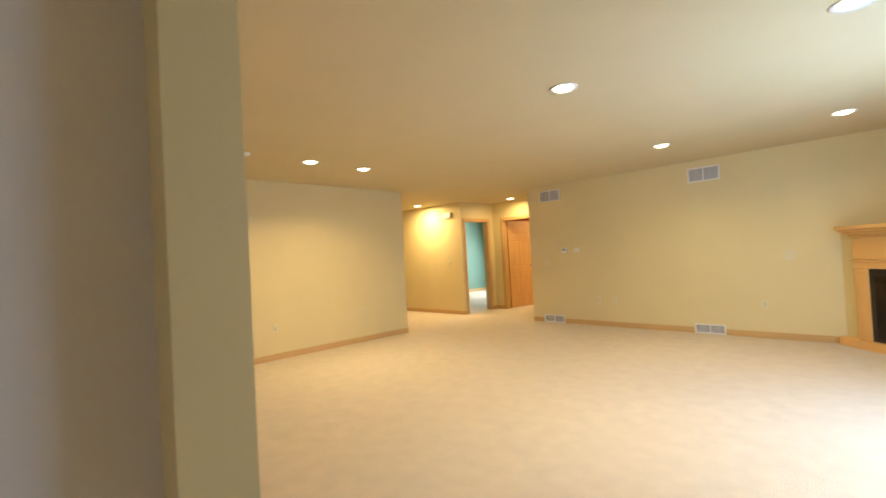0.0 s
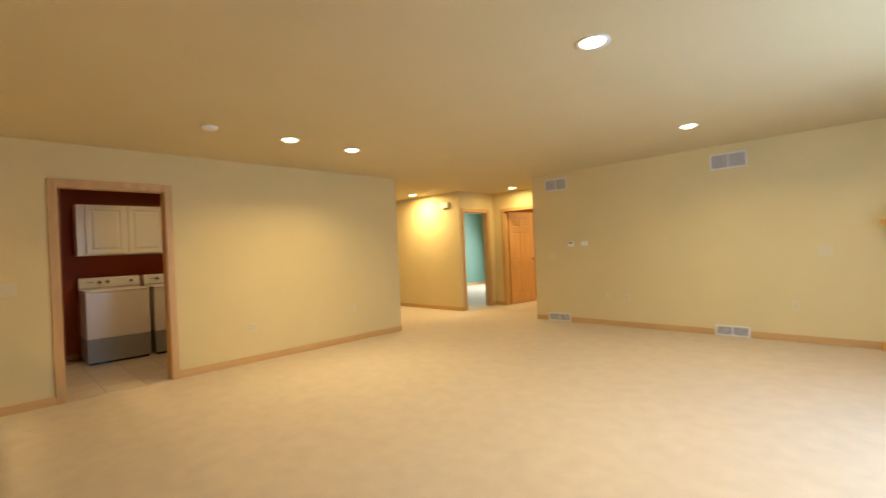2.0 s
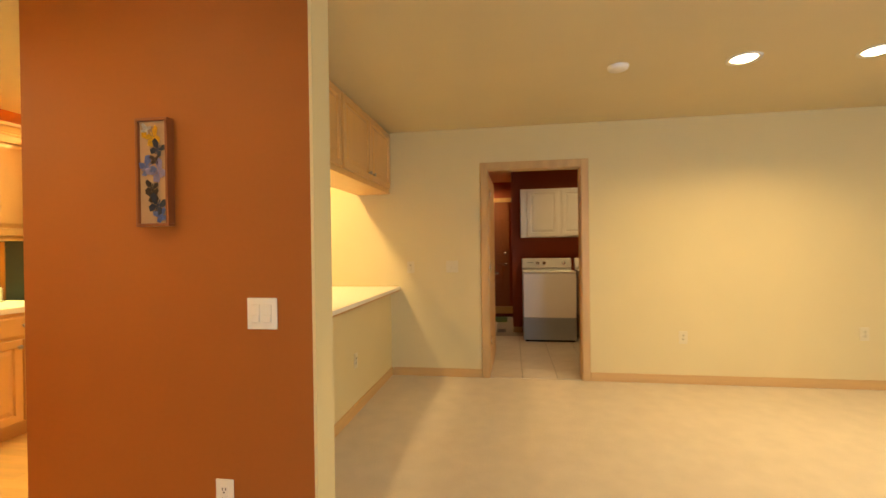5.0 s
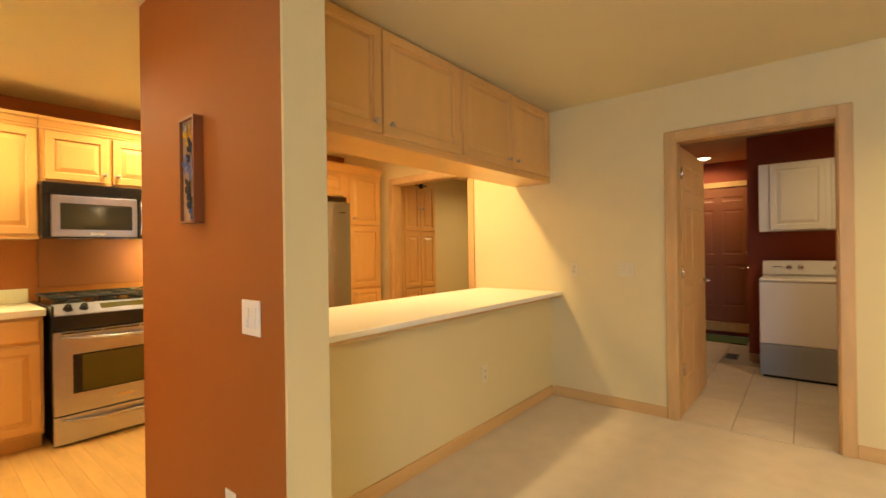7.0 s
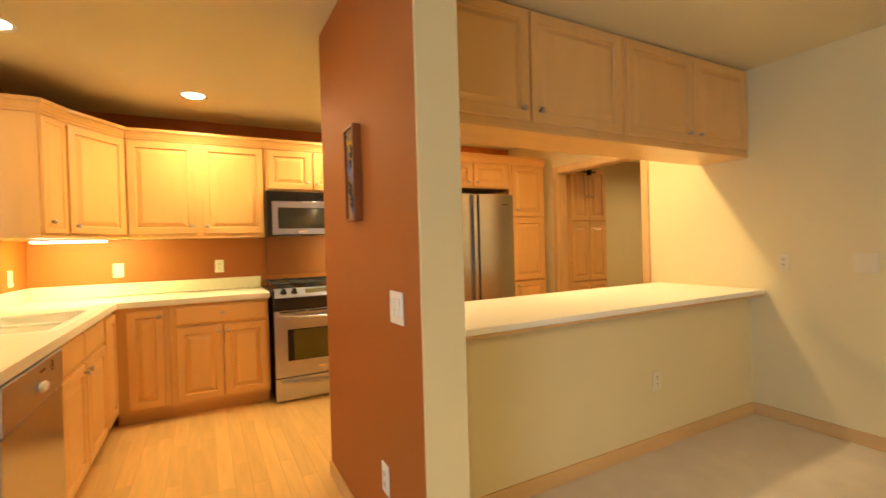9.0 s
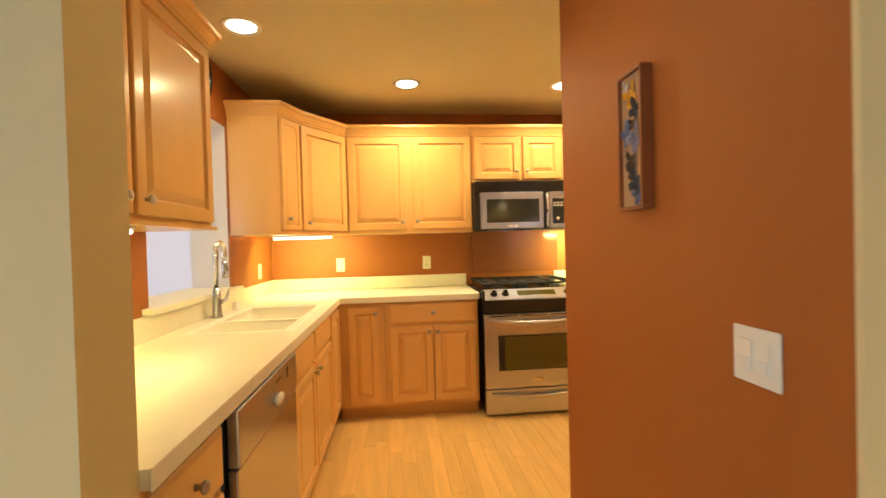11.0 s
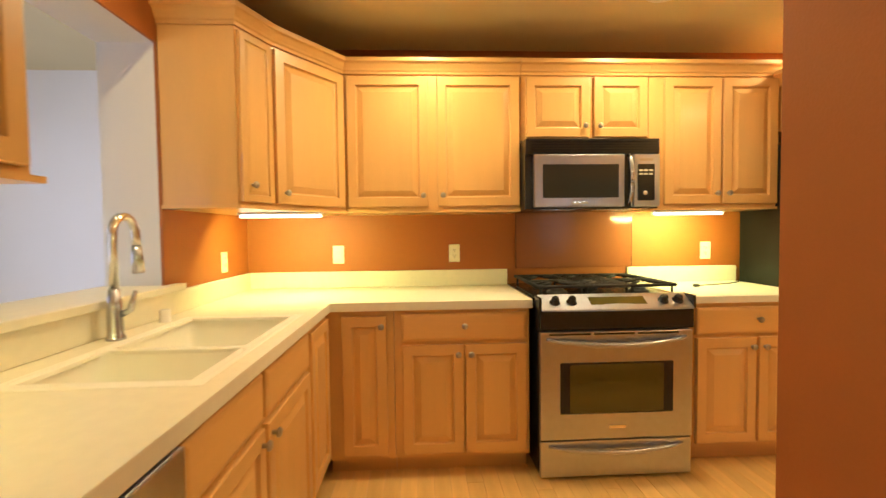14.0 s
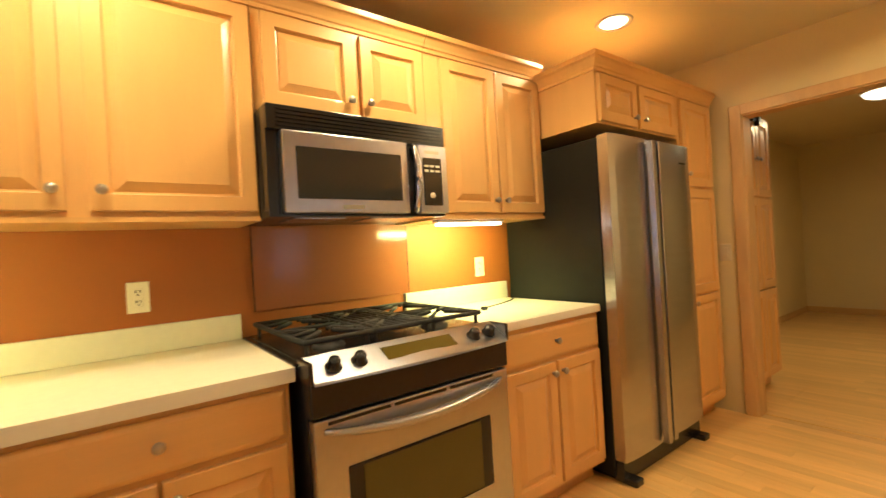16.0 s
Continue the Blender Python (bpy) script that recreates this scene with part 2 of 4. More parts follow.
RAISED = [(0, 0.017), (0.003, 0.021), (0.050, 0.021), (0.054, 0.009), (0.060, 0.007), (0.088, 0.019), (0.091, 0.0205)]
DRAWER = [(0, 0.012), (0.004, 0.016), (0.012, 0.019), (0.016, 0.020)]


def link(name, bm, mat):
    me = bpy.data.meshes.new(name)
    bm.normal_update()
    bm.to_mesh(me)
    bm.free()
    me.materials.append(mat)
    return new(name, me)


def part(name, bm, mat, parent, label=""):
    ob = link(name, bm, mat)
    ob.parent = parent
    return tagged(ob, label)


def thing(name, label, category, x=0, y=0, z=0, rz=0, group=""):
    ob = new(name)
    ob.empty_display_size = 0.1
    ob.matrix_world = pose(x, y, z, 0, 0, rz)
    return tagged(ob, label, category, group)


def struct(name, bm, mat, label="", category="wall"):
    return tagged(link(name, bm, mat), label, category, kind="structure")


def cells(us, vs, solid, place):
    """One closed slab made of the grid cells that are solid; place(u, v, side) gives a corner."""
    bm, made = bmesh.new(), {}

    def corner(i, j, d):
        if (i, j, d) not in made:
            made[i, j, d] = bm.verts.new(place(us[i], vs[j], d))
        return made[i, j, d]

    n, m = len(us) - 1, len(vs) - 1
    full = lambda i, j: 0 <= i < n and 0 <= j < m and solid((us[i] + us[i + 1]) / 2, (vs[j] + vs[j + 1]) / 2)
    for i in range(n):
        for j in range(m):
            if not full(i, j):
                continue
            for d in (0, 1):
                bm.faces.new([corner(i, j, d), corner(i + 1, j, d), corner(i + 1, j + 1, d), corner(i, j + 1, d)])
            for di, dj, e0, e1 in ((-1, 0, (i, j), (i, j + 1)), (1, 0, (i + 1, j), (i + 1, j + 1)), (0, -1, (i, j), (i + 1, j)), (0, 1, (i, j + 1), (i + 1, j + 1))):
                if not full(i + di, j + dj):
                    bm.faces.new([corner(*e0, 0), corner(*e1, 0), corner(*e1, 1), corner(*e0, 1)])
    bmesh.ops.recalc_face_normals(bm, faces=bm.faces[:])
    return bm


def wall(name, along, p0, p1, a0, a1, mat, label, holes=(), z1=CEIL, z0=0.0):
    """A wall along x or y, from a0 to a1, between faces p0 and p1, with holes (from, to, bottom, top)."""
    us = sorted({a0, a1} | {v for h in holes for v in h[:2]})
    zs = sorted({z0, z1} | {min(max(v, z0), z1) for h in holes for v in h[2:]})
    solid = lambda u, z: not any(h[0] < u < h[1] and h[2] < z < h[3] for h in holes)
    bm = cells(us, zs, solid, lambda u, z, d: (u, (p0, p1)[d], z) if along == "x" else ((p0, p1)[d], u, z))
    return struct(name, bm, mat, label)


# ---- walls, floors, ceiling ----
LAUNDRY, KDOOR, PASS = (1.175, 2.075, 0, 2.04), (-1.735, -0.66, 0, 2.02), (-1.675, -0.72, 1.0, 2.085)
wall("wall_west", "y", -5.59, -5.53, -2.61, 5.31, PAINT, "cream painted plaster wall with two doorways", [LAUNDRY, KDOOR])
wall("wall_west_laundry_side", "y", -5.65, -5.591, 0.30, 5.31, RED, "dark red painted laundry wall", [LAUNDRY])
wall("wall_west_hall_side", "y", -5.65, -5.591, -2.75, 0.30, PAINT, "cream painted back hall wall", [KDOOR])
wall("wall_foyer_south", "x", 5.19, 5.31, -9.0, -5.651, PAINT, "cream painted foyer wall")
wall("wall_foyer_west", "y", -9.12, -9.0, 5.19, 7.52, PAINT, "cream painted foyer end wall")
wall("wall_foyer_north", "x", 7.40, 7.52, -9.0, -6.17, PAINT, "cream painted foyer wall lit by a ceiling lamp")
wall("wall_hall_west", "y", -6.17, -6.05, 7.40, 8.52, PAINT, "cream painted hall wall with a bedroom doorway", [(7.52, 8.31, 0, 2.03)])
wall("wall_hall_north", "x", 8.52, 8.64, -6.17, -4.12, PAINT, "cream painted hall wall with a bathroom doorway", [(-5.77, -4.97, 0, 2.03)])
wall("wall_hall_east", "y", -4.24, -4.12, 7.405, 8.52, PAINT, "cream painted hall wall")
wall("wall_north", "x", 7.285, 7.405, -4.24, 1.36, PAINT, "cream painted living room wall with vents")
wall("wall_east", "y", 1.24, 1.36, -3.12, 7.285, PAINT, "cream painted outer wall with a patio door and a window", [(2.7, 5.1, 0.03, 2.08), (-2.2, -0.4, 0.45, 2.08)])
wall("wall_dining_south", "x", -3.12, -3.0, -0.63, 1.24, GREYWALL, "pale grey painted dining wall")
wall("wall_stub_opening", "x", 0.51, 0.65, -1.515, -0.53, PAINT, "short cream painted wall end beside the kitchen")
wall("wall_kitchen_east", "y", -0.878, -0.866, -2.61, 0.51, ORANGE, "burnt orange kitchen wall with a pass-through", [PASS])
wall("wall_kitchen_east_dining_side", "y", -0.866, -0.63, -3.0, 0.51, GREYWALL, "pale grey dining wall with a pass-through", [PASS])
wall("wall_kitchen_south", "x", -2.73, -2.61, -5.53, -0.867, ORANGE, "burnt orange kitchen wall behind the range")
wall("wall_orange_stub", "y", -2.833, -2.693, -0.530, 0.700, ORANGE, "short burnt orange wall beside the kitchen entry")
struct("wall_orange_stub_cap", boxes((-2.845, -2.693, 0.700, 0.712, 0, CEIL), (-2.845, -2.833, 0.20, 0.700, 0, CEIL)), PAINT, "cream painted end of the orange wall")
wall("wall_peninsula", "x", 0.08, 0.20, -5.53, -2.845, PAINT, "cream painted half wall under the counter", z1=0.85)
# the corner fireplace wall
dwall = prism([(0.044, 7.284), (1.239, 6.089), (1.239, 7.284)], 0, 1.33)
struct("wall_fireplace", dwall, PAINT, "cream painted chimney block set across the corner")
# back hall, laundry, bedroom, bathroom
wall("wall_back_hall_west", "y", -10.47, -10.35, -2.75, 0.1, PAINT, "olive cream back hall wall")
wall("wall_back_hall_south", "x", -2.75, -2.63, -10.35, -5.65, PAINT, "olive cream back hall wall")
wall("wall_back_hall_north", "x", -0.2, -0.1, -10.35, -5.65, PAINT, "olive cream back hall wall")
wall("wall_laundry_back", "y", -7.97, -7.85, 1.42, 3.4, RED, "dark red laundry wall behind the washer")
wall("wall_laundry_south", "x", 0.30, 0.42, -9.42, -5.65, RED, "dark red laundry wall")
wall("wall_laundry_north", "x", 3.3, 3.4, -7.85, -5.65, RED, "dark red laundry wall")
wall("wall_laundry_passage", "x", 1.42, 1.54, -9.3, -7.97, RED, "dark red passage wall")
wall("wall_laundry_west", "y", -9.42, -9.3, 0.42, 1.54, RED, "dark red wall around the back door")
wall("wall_bedroom_west", "y", -10.02, -9.9, 7.52, 13.0, TEAL, "blue-green bedroom wall")
wall("wall_bedroom_north", "x", 13.0, 13.12, -10.02, -6.05, TEAL, "blue-green bedroom wall with a window", [(-8.8, -7.2, 0.7, 2.08)])
wall("wall_bedroom_east", "y", -6.17, -6.05, 8.64, 13.0, TEAL, "blue-green bedroom wall")
wall("wall_bedroom_south", "x", 7.52, 7.56, -9.9, -6.18, TEAL, "blue-green bedroom wall")
wall("wall_bath_north", "x", 11.2, 11.32, -6.05, -3.4, ORANGE, "orange bathroom wall")
wall("wall_bath_west", "y", -6.049, -6.03, 8.645, 11.2, ORANGE, "orange bathroom wall")
wall("wall_bath_east", "y", -3.52, -3.4, 8.64, 11.2, ORANGE, "orange bathroom wall")
struct("ceiling", boxes((-10.6, 1.5, -3.2, 13.2, CEIL, CEIL + 0.12)), CEILING, "cream painted textured ceiling", "ceiling")
struct("floor_subfloor", boxes((-10.6, 1.5, -3.2, 13.2, -0.14, -0.03)), GROUT, "concrete slab under the floors", "floor")
for nm, r in (("floor_living", (-5.53, 1.24, 0.10, 7.285)), ("floor_foyer", (-9.0, -5.53, 5.31, 7.40)), ("floor_hall", (-6.05, -4.24, 7.285, 8.52)), ("floor_dining", (-0.63, 1.24, -3.0, 0.10))):
    struct(nm, boxes((*r, -0.03, 0.0 if nm != "floor_foyer" else -0.001)), CARPET, "cream cut-pile carpet", "carpet")
struct("floor_bedroom", boxes((-9.9, -6.05, 7.52, 13.0, -0.03, -0.002)), CARPET, "cream bedroom carpet", "carpet")
struct("floor_bath", boxes((-6.05, -3.5, 8.52, 11.2, -0.03, -0.001)), CARPET, "cream carpet by the bathroom", "carpet")
struct("ground", boxes((-400, 400, -400, 400, -0.30, -0.16)), GRASS, "mown lawn around the house", "ground")

# ---- trim ----


def casing(name, along, face, out, a0, a1, top, label="oak door casing"):
    """Door casing on one face of a wall; out is the side (+1 or -1) it stands out to."""
    w, t = 0.070, 0.018
    rows = [(a0 - w, a0, 0, top + w), (a1, a1 + w, 0, top + w), (a0, a1, top, top + w)]
    bm = bmesh.new()
    for u0, u1, b, tt in rows:
        if along == "y":
            box(bm, face, face + out * t, u0, u1, b, tt, 0.005)
        else:
            box(bm, u0, u1, face, face + out * t, b, tt, 0.005)
    return struct(name, bm, TRIM, label, "door trim")


def lining(name, along, p0, p1, a0, a1, top):
    """The jambs and head inside a doorway."""
    t = 0.018
    bm = bmesh.new()
    for u0, u1, b, tt in ((a0, a0 + t, 0, top), (a1 - t, a1, 0, top), (a0 + t, a1 - t, top - t, top)):
        if along == "y":
            box(bm, p0, p1, u0, u1, b, tt, 0.002)
        else:
            box(bm, u0, u1, p0, p1, b, tt, 0.002)
    return struct(name, bm, TRIM, "oak door lining", "door trim")


casing("trim_laundry_door", "y", -5.53, 1, LAUNDRY[0] + 0.01, LAUNDRY[1] - 0.01, 2.03)
lining("trim_laundry_lining", "y", -5.655, -5.527, LAUNDRY[0], LAUNDRY[1], 2.04)
casing("trim_laundry_door_inside", "y", -5.65, -1, LAUNDRY[0] + 0.01, LAUNDRY[1] - 0.01, 2.03)
casing("trim_kitchen_door", "y", -5.53, 1, KDOOR[0] + 0.01, KDOOR[1] - 0.01, 2.01)
lining("trim_kitchen_lining", "y", -5.655, -5.527, KDOOR[0], KDOOR[1], 2.02)
casing("trim_bedroom_door", "y", -6.05, 1, 7.53, 8.30, 2.02)
lining("trim_bedroom_lining", "y", -6.175, -6.047, 7.52, 8.31, 2.03)
casing("trim_bath_door", "x", 8.52, -1, -5.76, -4.98, 2.02)
lining("trim_bath_lining", "x", 8.517, 8.645, -5.77, -4.97, 2.03)


def baseboard(name, along, face, out, a0, a1):
    h, t = 0.082, 0.013
    bm = bmesh.new()
    (box(bm, a0, a1, face, face + out * t, 0, h, 0.004) if along == "x" else box(bm, face, face + out * t, a0, a1, 0, h, 0.004))
    return struct(name, bm, TRIM_H, "oak baseboard", "baseboard")


baseboard("baseboard_west_a", "y", -5.53, 1, 0.215, 1.114)
baseboard("baseboard_west_b", "y", -5.53, 1, 2.136, 5.31)
baseboard("baseboard_north_a", "x", 7.285, -1, -4.24, -4.03)
baseboard("baseboard_north_b", "x", 7.285, -1, -3.60, -1.575)
baseboard("baseboard_north_c", "x", 7.285, -1, -1.18, 0.03)
baseboard("baseboard_peninsula", "x", 0.20, 1, -5.515, -2.845)
baseboard("baseboard_foyer_north", "x", 7.40, -1, -9.0, -6.05)
baseboard("baseboard_foyer_south", "x", 5.31, 1, -9.0, -5.53)
baseboard("baseboard_hall_a", "y", -6.05, 1, 7.40, 7.455)
baseboard("baseboard_hall_b", "y", -6.05, 1, 8.375, 8.52)
baseboard("baseboard_hall_c", "x", 8.52, -1, -6.035, -5.835)
baseboard("baseboard_stub", "x", 0.65, 1, -1.515, -0.53)
baseboard("baseboard_orange", "y", -2.693, 1, -0.530, 0.712)
baseboard("baseboard_orange_cap", "x", 0.712, 1, -2.845, -2.680)
baseboard("baseboard_back_hall_a", "y", -10.35, 1, -2.63, -0.2)
baseboard("baseboard_back_hall_b", "x", -2.63, 1, -10.335, -6.45)
baseboard("baseboard_bedroom", "y", -9.9, 1, 7.56, 13.0)
baseboard("baseboard_laundry_passage", "y", -7.85, 1, 1.42, 1.55)
baseboard("baseboard_east", "y", 1.24, -1, 0.0, 2.62)
baseboard("baseboard_stub_east", "y", -0.53, 1, 0.51, 0.663)

# ---- windows ----


def window(name, y0, y1, z0, z1, mullions):
    w = thing(name, "white framed glass panes in the outer wall", "window", 1.30, 0, 0)
    tagged(w, kind="structure")
    t = 0.05
    part("window_frame", boxes((-0.04, 0.04, y0, y0 + t, z0, z1), (-0.04, 0.04, y1 - t, y1, z0, z1), (-0.04, 0.04, y0 + t, y1 - t, z0, z0 + t), (-0.04, 0.04, y0 + t, y1 - t, z1 - t, z1),
                               *[(-0.04, 0.04, m - t / 2, m + t / 2, z0 + t, z1 - t) for m in mullions]), WHITE, w)
    edges = [y0 + t] + list(mullions) + [y1 - t]
    for a, b in zip(edges, edges[1:]):
        p = part("pane", boxes((-0.004, 0.004, a + 0.026, b - 0.026, z0 + t, z1 - t)), PANE, w)
        p.visible_shadow = False
    return w


window("window_1", 2.7, 5.1, 0.03, 2.08, [3.9])
window("window_2", -2.2, -0.4, 0.45, 2.08, [-1.3])
bw = thing("window_3", "white framed bedroom window", "window", -8.0, 13.06, 0)
tagged(bw, kind="structure")
part("window_frame", boxes((-0.8, -0.75, -0.04, 0.04, 0.7, 2.08), (0.75, 0.8, -0.04, 0.04, 0.7, 2.08), (-0.75, 0.75, -0.04, 0.04, 0.7, 0.75), (-0.75, 0.75, -0.04, 0.04, 2.03, 2.08)), WHITE, bw)
bp = part("pane", boxes((-0.75, 0.75, -0.004, 0.004, 0.75, 2.03)), PANE, bw)
bp.visible_shadow = False

# ---- doors ----


def six_panel(w, h, t=0.035):
    """A six-panel door leaf, hinge edge at x 0, between y 0 and t, panelled on both faces."""
    bm = boxes((0, w, 0.006, t - 0.006, 0, h))
    s, mid = 0.11, 0.10
    cols = [(s, (w - mid) / 2), ((w + mid) / 2, w - s)]
    rws = [(0.22, 0.80), (0.94, 1.56), (1.68, h - 0.12)]
    xs, zs = [0] + [v for c in cols for v in c] + [w], [0] + [v for r in rws for v in r] + [h]
    for i in range(len(xs) - 1):
        for j in range(len(zs) - 1):
            if i % 2 and j % 2:
                for flip in (0, 1):
                    pn = rings(bmesh.new(), xs[i], xs[i + 1], zs[j], zs[j + 1], [(0.0, 0.0), (0.012, -0.005), (0.022, -0.005), (0.045, -0.001)])
                    me = bpy.data.meshes.new("tmp")
                    pn.to_mesh(me)
                    pn.free()
                    me.transform(Matrix.Translation((0, t, 0)) @ Matrix.Diagonal((1, -1, 1, 1)) if flip else Matrix())
                    bm.from_mesh(me)
                    bpy.data.meshes.remove(me)
            else:
                box(bm, xs[i], xs[i + 1], 0, t, zs[j], zs[j + 1])
    return bm


def lever(parent, x, z, t=0.035):
    for side in (-1, 1):
        y = 0 if side < 0 else t
        bm = lathe([(0, 0), (0.030, 0), (0.030, 0.006), (0.012, 0.010), (0.011, 0.045), (0.0, 0.047)], pose(x, y, z, 90 if side < 0 else -90), 16)
        tube([(x, y + side * 0.042, z), (x - 0.04, y + side * 0.046, z + 0.002), (x - 0.105, y + side * 0.044, z - 0.004)], [0.010, 0.009, 0.007], 10, bm)
        part("door_handle", bm, CHROME, parent, "satin chrome lever handle")


ld = thing("laundry_door", "open six-panel maple door with chrome lever", "door", -5.668, 1.195, 0.012, 179)
part("leaf", six_panel(0.86, 2.0), DOORWOOD, ld)
lever(ld, 0.80, 0.95)
for z in (0.33, 1.06, 1.80):
    hinge = tube([(-0.006, -0.006, z - 0.045), (-0.006, -0.006, z + 0.045)], 0.007, 10)
    box(hinge, -0.004, 0.034, -0.004, 0.001, z - 0.045, z + 0.045, 0.001)
    part("hinge", hinge, CHROME, ld, "steel butt hinge")
bd = thing("bathroom_door", "open six-panel maple door in the hall", "door", -5.735, 8.66, 0.012, 80)
part("leaf", six_panel(0.76, 2.0), DOORWOOD, bd)
lever(bd, 0.70, 0.95)
rd = thing("back_door", "closed red-brown six-panel outer door", "door", -9.262, 0.55, 0.20, 90)
part("leaf", six_panel(0.82, 1.86), BACKDOOR, rd)
lever(rd, 0.75, 0.75)
part("deadbolt", lathe([(0, 0), (0.028, 0), (0.026, 0.012), (0, 0.014)], pose(0.75, 0, 0.95, 90), 14), CHROME, rd, "brass deadbolt")
part("head_trim", boxes((-0.07, 0.89, -0.012, 0.03, 1.875, 1.95, 0.004)), TRIM, rd, "pale oak head trim")
part("sill", boxes((-0.07, 0.89, -0.05, 0.036, -0.13, -0.01, 0.004)), TRIM, rd, "pale threshold step")

# ---- recessed lamps ----


def downlight(x, y, watts):
    cone = 178 if y > 6.5 else 145 if y > 2.5 else 164
    d = thing("recessed_lamp", "lit round recessed ceiling lamp with white trim ring", "ceiling lamp", x, y, CEIL, 0, "recessed ceiling lamps")
    part("trim_ring", lathe([(0.074, -0.003), (0.098, -0.009), (0.100, -0.002), (0.100, 0.0)], seg=28), WHITE, d, "white trim ring")
    part("bulb", lathe([(0, -0.020), (0.040, -0.017), (0.062, -0.009), (0.074, -0.001)], seg=28), GLOW, d, "glowing bulb face")
    area("downlight", (x, y, CEIL - 0.024), (x, y, 0), watts, WARM, 0.15, spread=cone)


for row in LAMPS:
    downlight(*row)
fl = thing("flush_ceiling_light", "lit frosted glass flush ceiling light", "ceiling lamp", -7.65, -1.33, CEIL)
part("rim", lathe([(0.15, 0), (0.165, -0.01), (0.165, -0.035), (0.15, -0.04)], seg=32), CHROME, fl, "dark bronze rim")
part("glass", lathe([(0.15, -0.035), (0.13, -0.07), (0.08, -0.092), (0, -0.10)], seg=32), FROST, fl, "frosted glass bowl")
area("hall_flush_glow", (-7.65, -1.33, CEIL - 0.12), (-7.65, -1.33, 0), 19, WARM, 0.25, spread=170)

# ---- cabinets ----


def knob(parent, x, z, y=-0.020):
    return part("knob", lathe([(0, 0), (0.008, 0), (0.006, 0.010), (0.009, 0.014), (0.015, 0.018), (0.016, 0.023), (0.012, 0.028), (0, 0.030)], pose(x, y, z, 90), 14), NICKEL, parent, "pewter knob")


def front(parent, x0, x1, z0, z1, at=None, kind="door", mat=None, name=None):
    """A raised-panel door or a drawer front on the cabinet's face, with a knob at (x, z)."""
    bm = rings(bmesh.new(), x0, x1, z0, z1, RAISED if kind == "door" else DRAWER)
    d = part(name or ("door" if kind == "door" else "drawer_front"), bm, mat or (MAPLE if kind == "door" else MAPLE_H), parent)
    if at:
        knob(d, *at)
    return d


def cabinet(name, label, w, d, z0, z1, x, y, rz, fronts, toe=0.0, mat=None, group="", door_mat=None, hollow=False):
    c = thing(name, label, "cabinet", x, y, 0, rz, group)
    if hollow:
        part("face_frame", boxes((0.001, w - 0.001, 0.0, 0.018, z0 + toe, z1)), mat or MAPLE, c)
        for sx in (0.001, w - 0.017):
            part("side_panel", boxes((sx, sx + 0.016, 0.0181, d, z0 + toe, z1 - 0.17)), mat or MAPLE, c)
        part("bottom_panel", boxes((0.0171, w - 0.0171, 0.0181, d, z0 + toe, z0 + toe + 0.016)), mat or MAPLE, c)
    else:
        part("body", boxes((0.001, w - 0.001, 0.0, d, z0 + toe, z1)), mat or MAPLE, c)
    if toe:
        part("toe_kick", boxes((0.001, w - 0.001, 0.075, d, z0, z0 + toe - 0.001)), mat or MAPLE_H, c)
    for f in fronts:
        front(c, *f, mat=door_mat)
    return c


def crown(parent, points, z, mat=None):
    """A sloped crown moulding with a bead and a top fillet that follows an outline at cabinet-top height."""
    bm = bmesh.new()
    pts = [Vector(p) for p in points]
    sides = []
    for i in range(len(pts)):
        ways = [(b - a).normalized() for a, b in ((pts[max(i - 1, 0)], pts[i]), (pts[i], pts[min(i + 1, len(pts) - 1)])) if (b - a).length > 1e-6]
        normals = [Vector((-w.y, w.x)) for w in ways]
        n = sum(normals, Vector((0, 0))).normalized()
        sides.append(n / max(0.5, n.dot(normals[0])))
    section = [(0.0, 0.0), (0.010, 0.0), (0.012, 0.014), (0.018, 0.019), (0.022, 0.030), (0.034, 0.050), (0.041, 0.057), (0.047, 0.059), (0.049, 0.064), (0.049, 0.083), (0.0, 0.085)]
    rows = [[bm.verts.new((*(p + n * out), z + up)) for out, up in section] for p, n in zip(pts, sides)]
    k = len(section)
    for a, b in zip(rows, rows[1:]):
        for i in range(k):
            bm.faces.new((a[i], a[(i + 1) % k], b[(i + 1) % k], b[i]))
    bm.faces.new(rows[0]), bm.faces.new(rows[-1])
    bmesh.ops.recalc_face_normals(bm, faces=bm.faces[:])
    return part("crown_moulding", bm, mat or MAPLE_H, parent, "sloped maple crown moulding")


UB, UT = 1.395, 2.165   # wall cabinets, bottom and top
FRONT_S = -2.275      # their front along the range wall
BASE_S, BASE_E = -1.955, -1.505   # base cabinet fronts
TOP = 0.912
BACK_S, BACK_E = -2.608, -0.880   # the kitchen walls behind them

# corner wall cabinet with an angled front
cc = thing("corner_wall_cabinet", "maple corner wall cabinet with two raised-panel doors", "cabinet")
P = [(BACK_E, -1.68), (-1.20, -1.68), (-1.285, -1.885), (-1.56, FRONT_S), (-1.56, BACK_S), (BACK_E, BACK_S)]
part("body", prism(P, UB, UT), MAPLE, cc)
part("bottom_board", prism([(BACK_E, -1.668), (-1.213, -1.668), (-1.303, -1.880), (-1.572, FRONT_S + 0.014), (-1.572, BACK_S), (BACK_E, BACK_S)], UB - 0.016, UB - 0.001), MAPLE_H, cc, "pale bottom board")
crown(cc, [P[3], P[2], P[1], P[0]], UT)


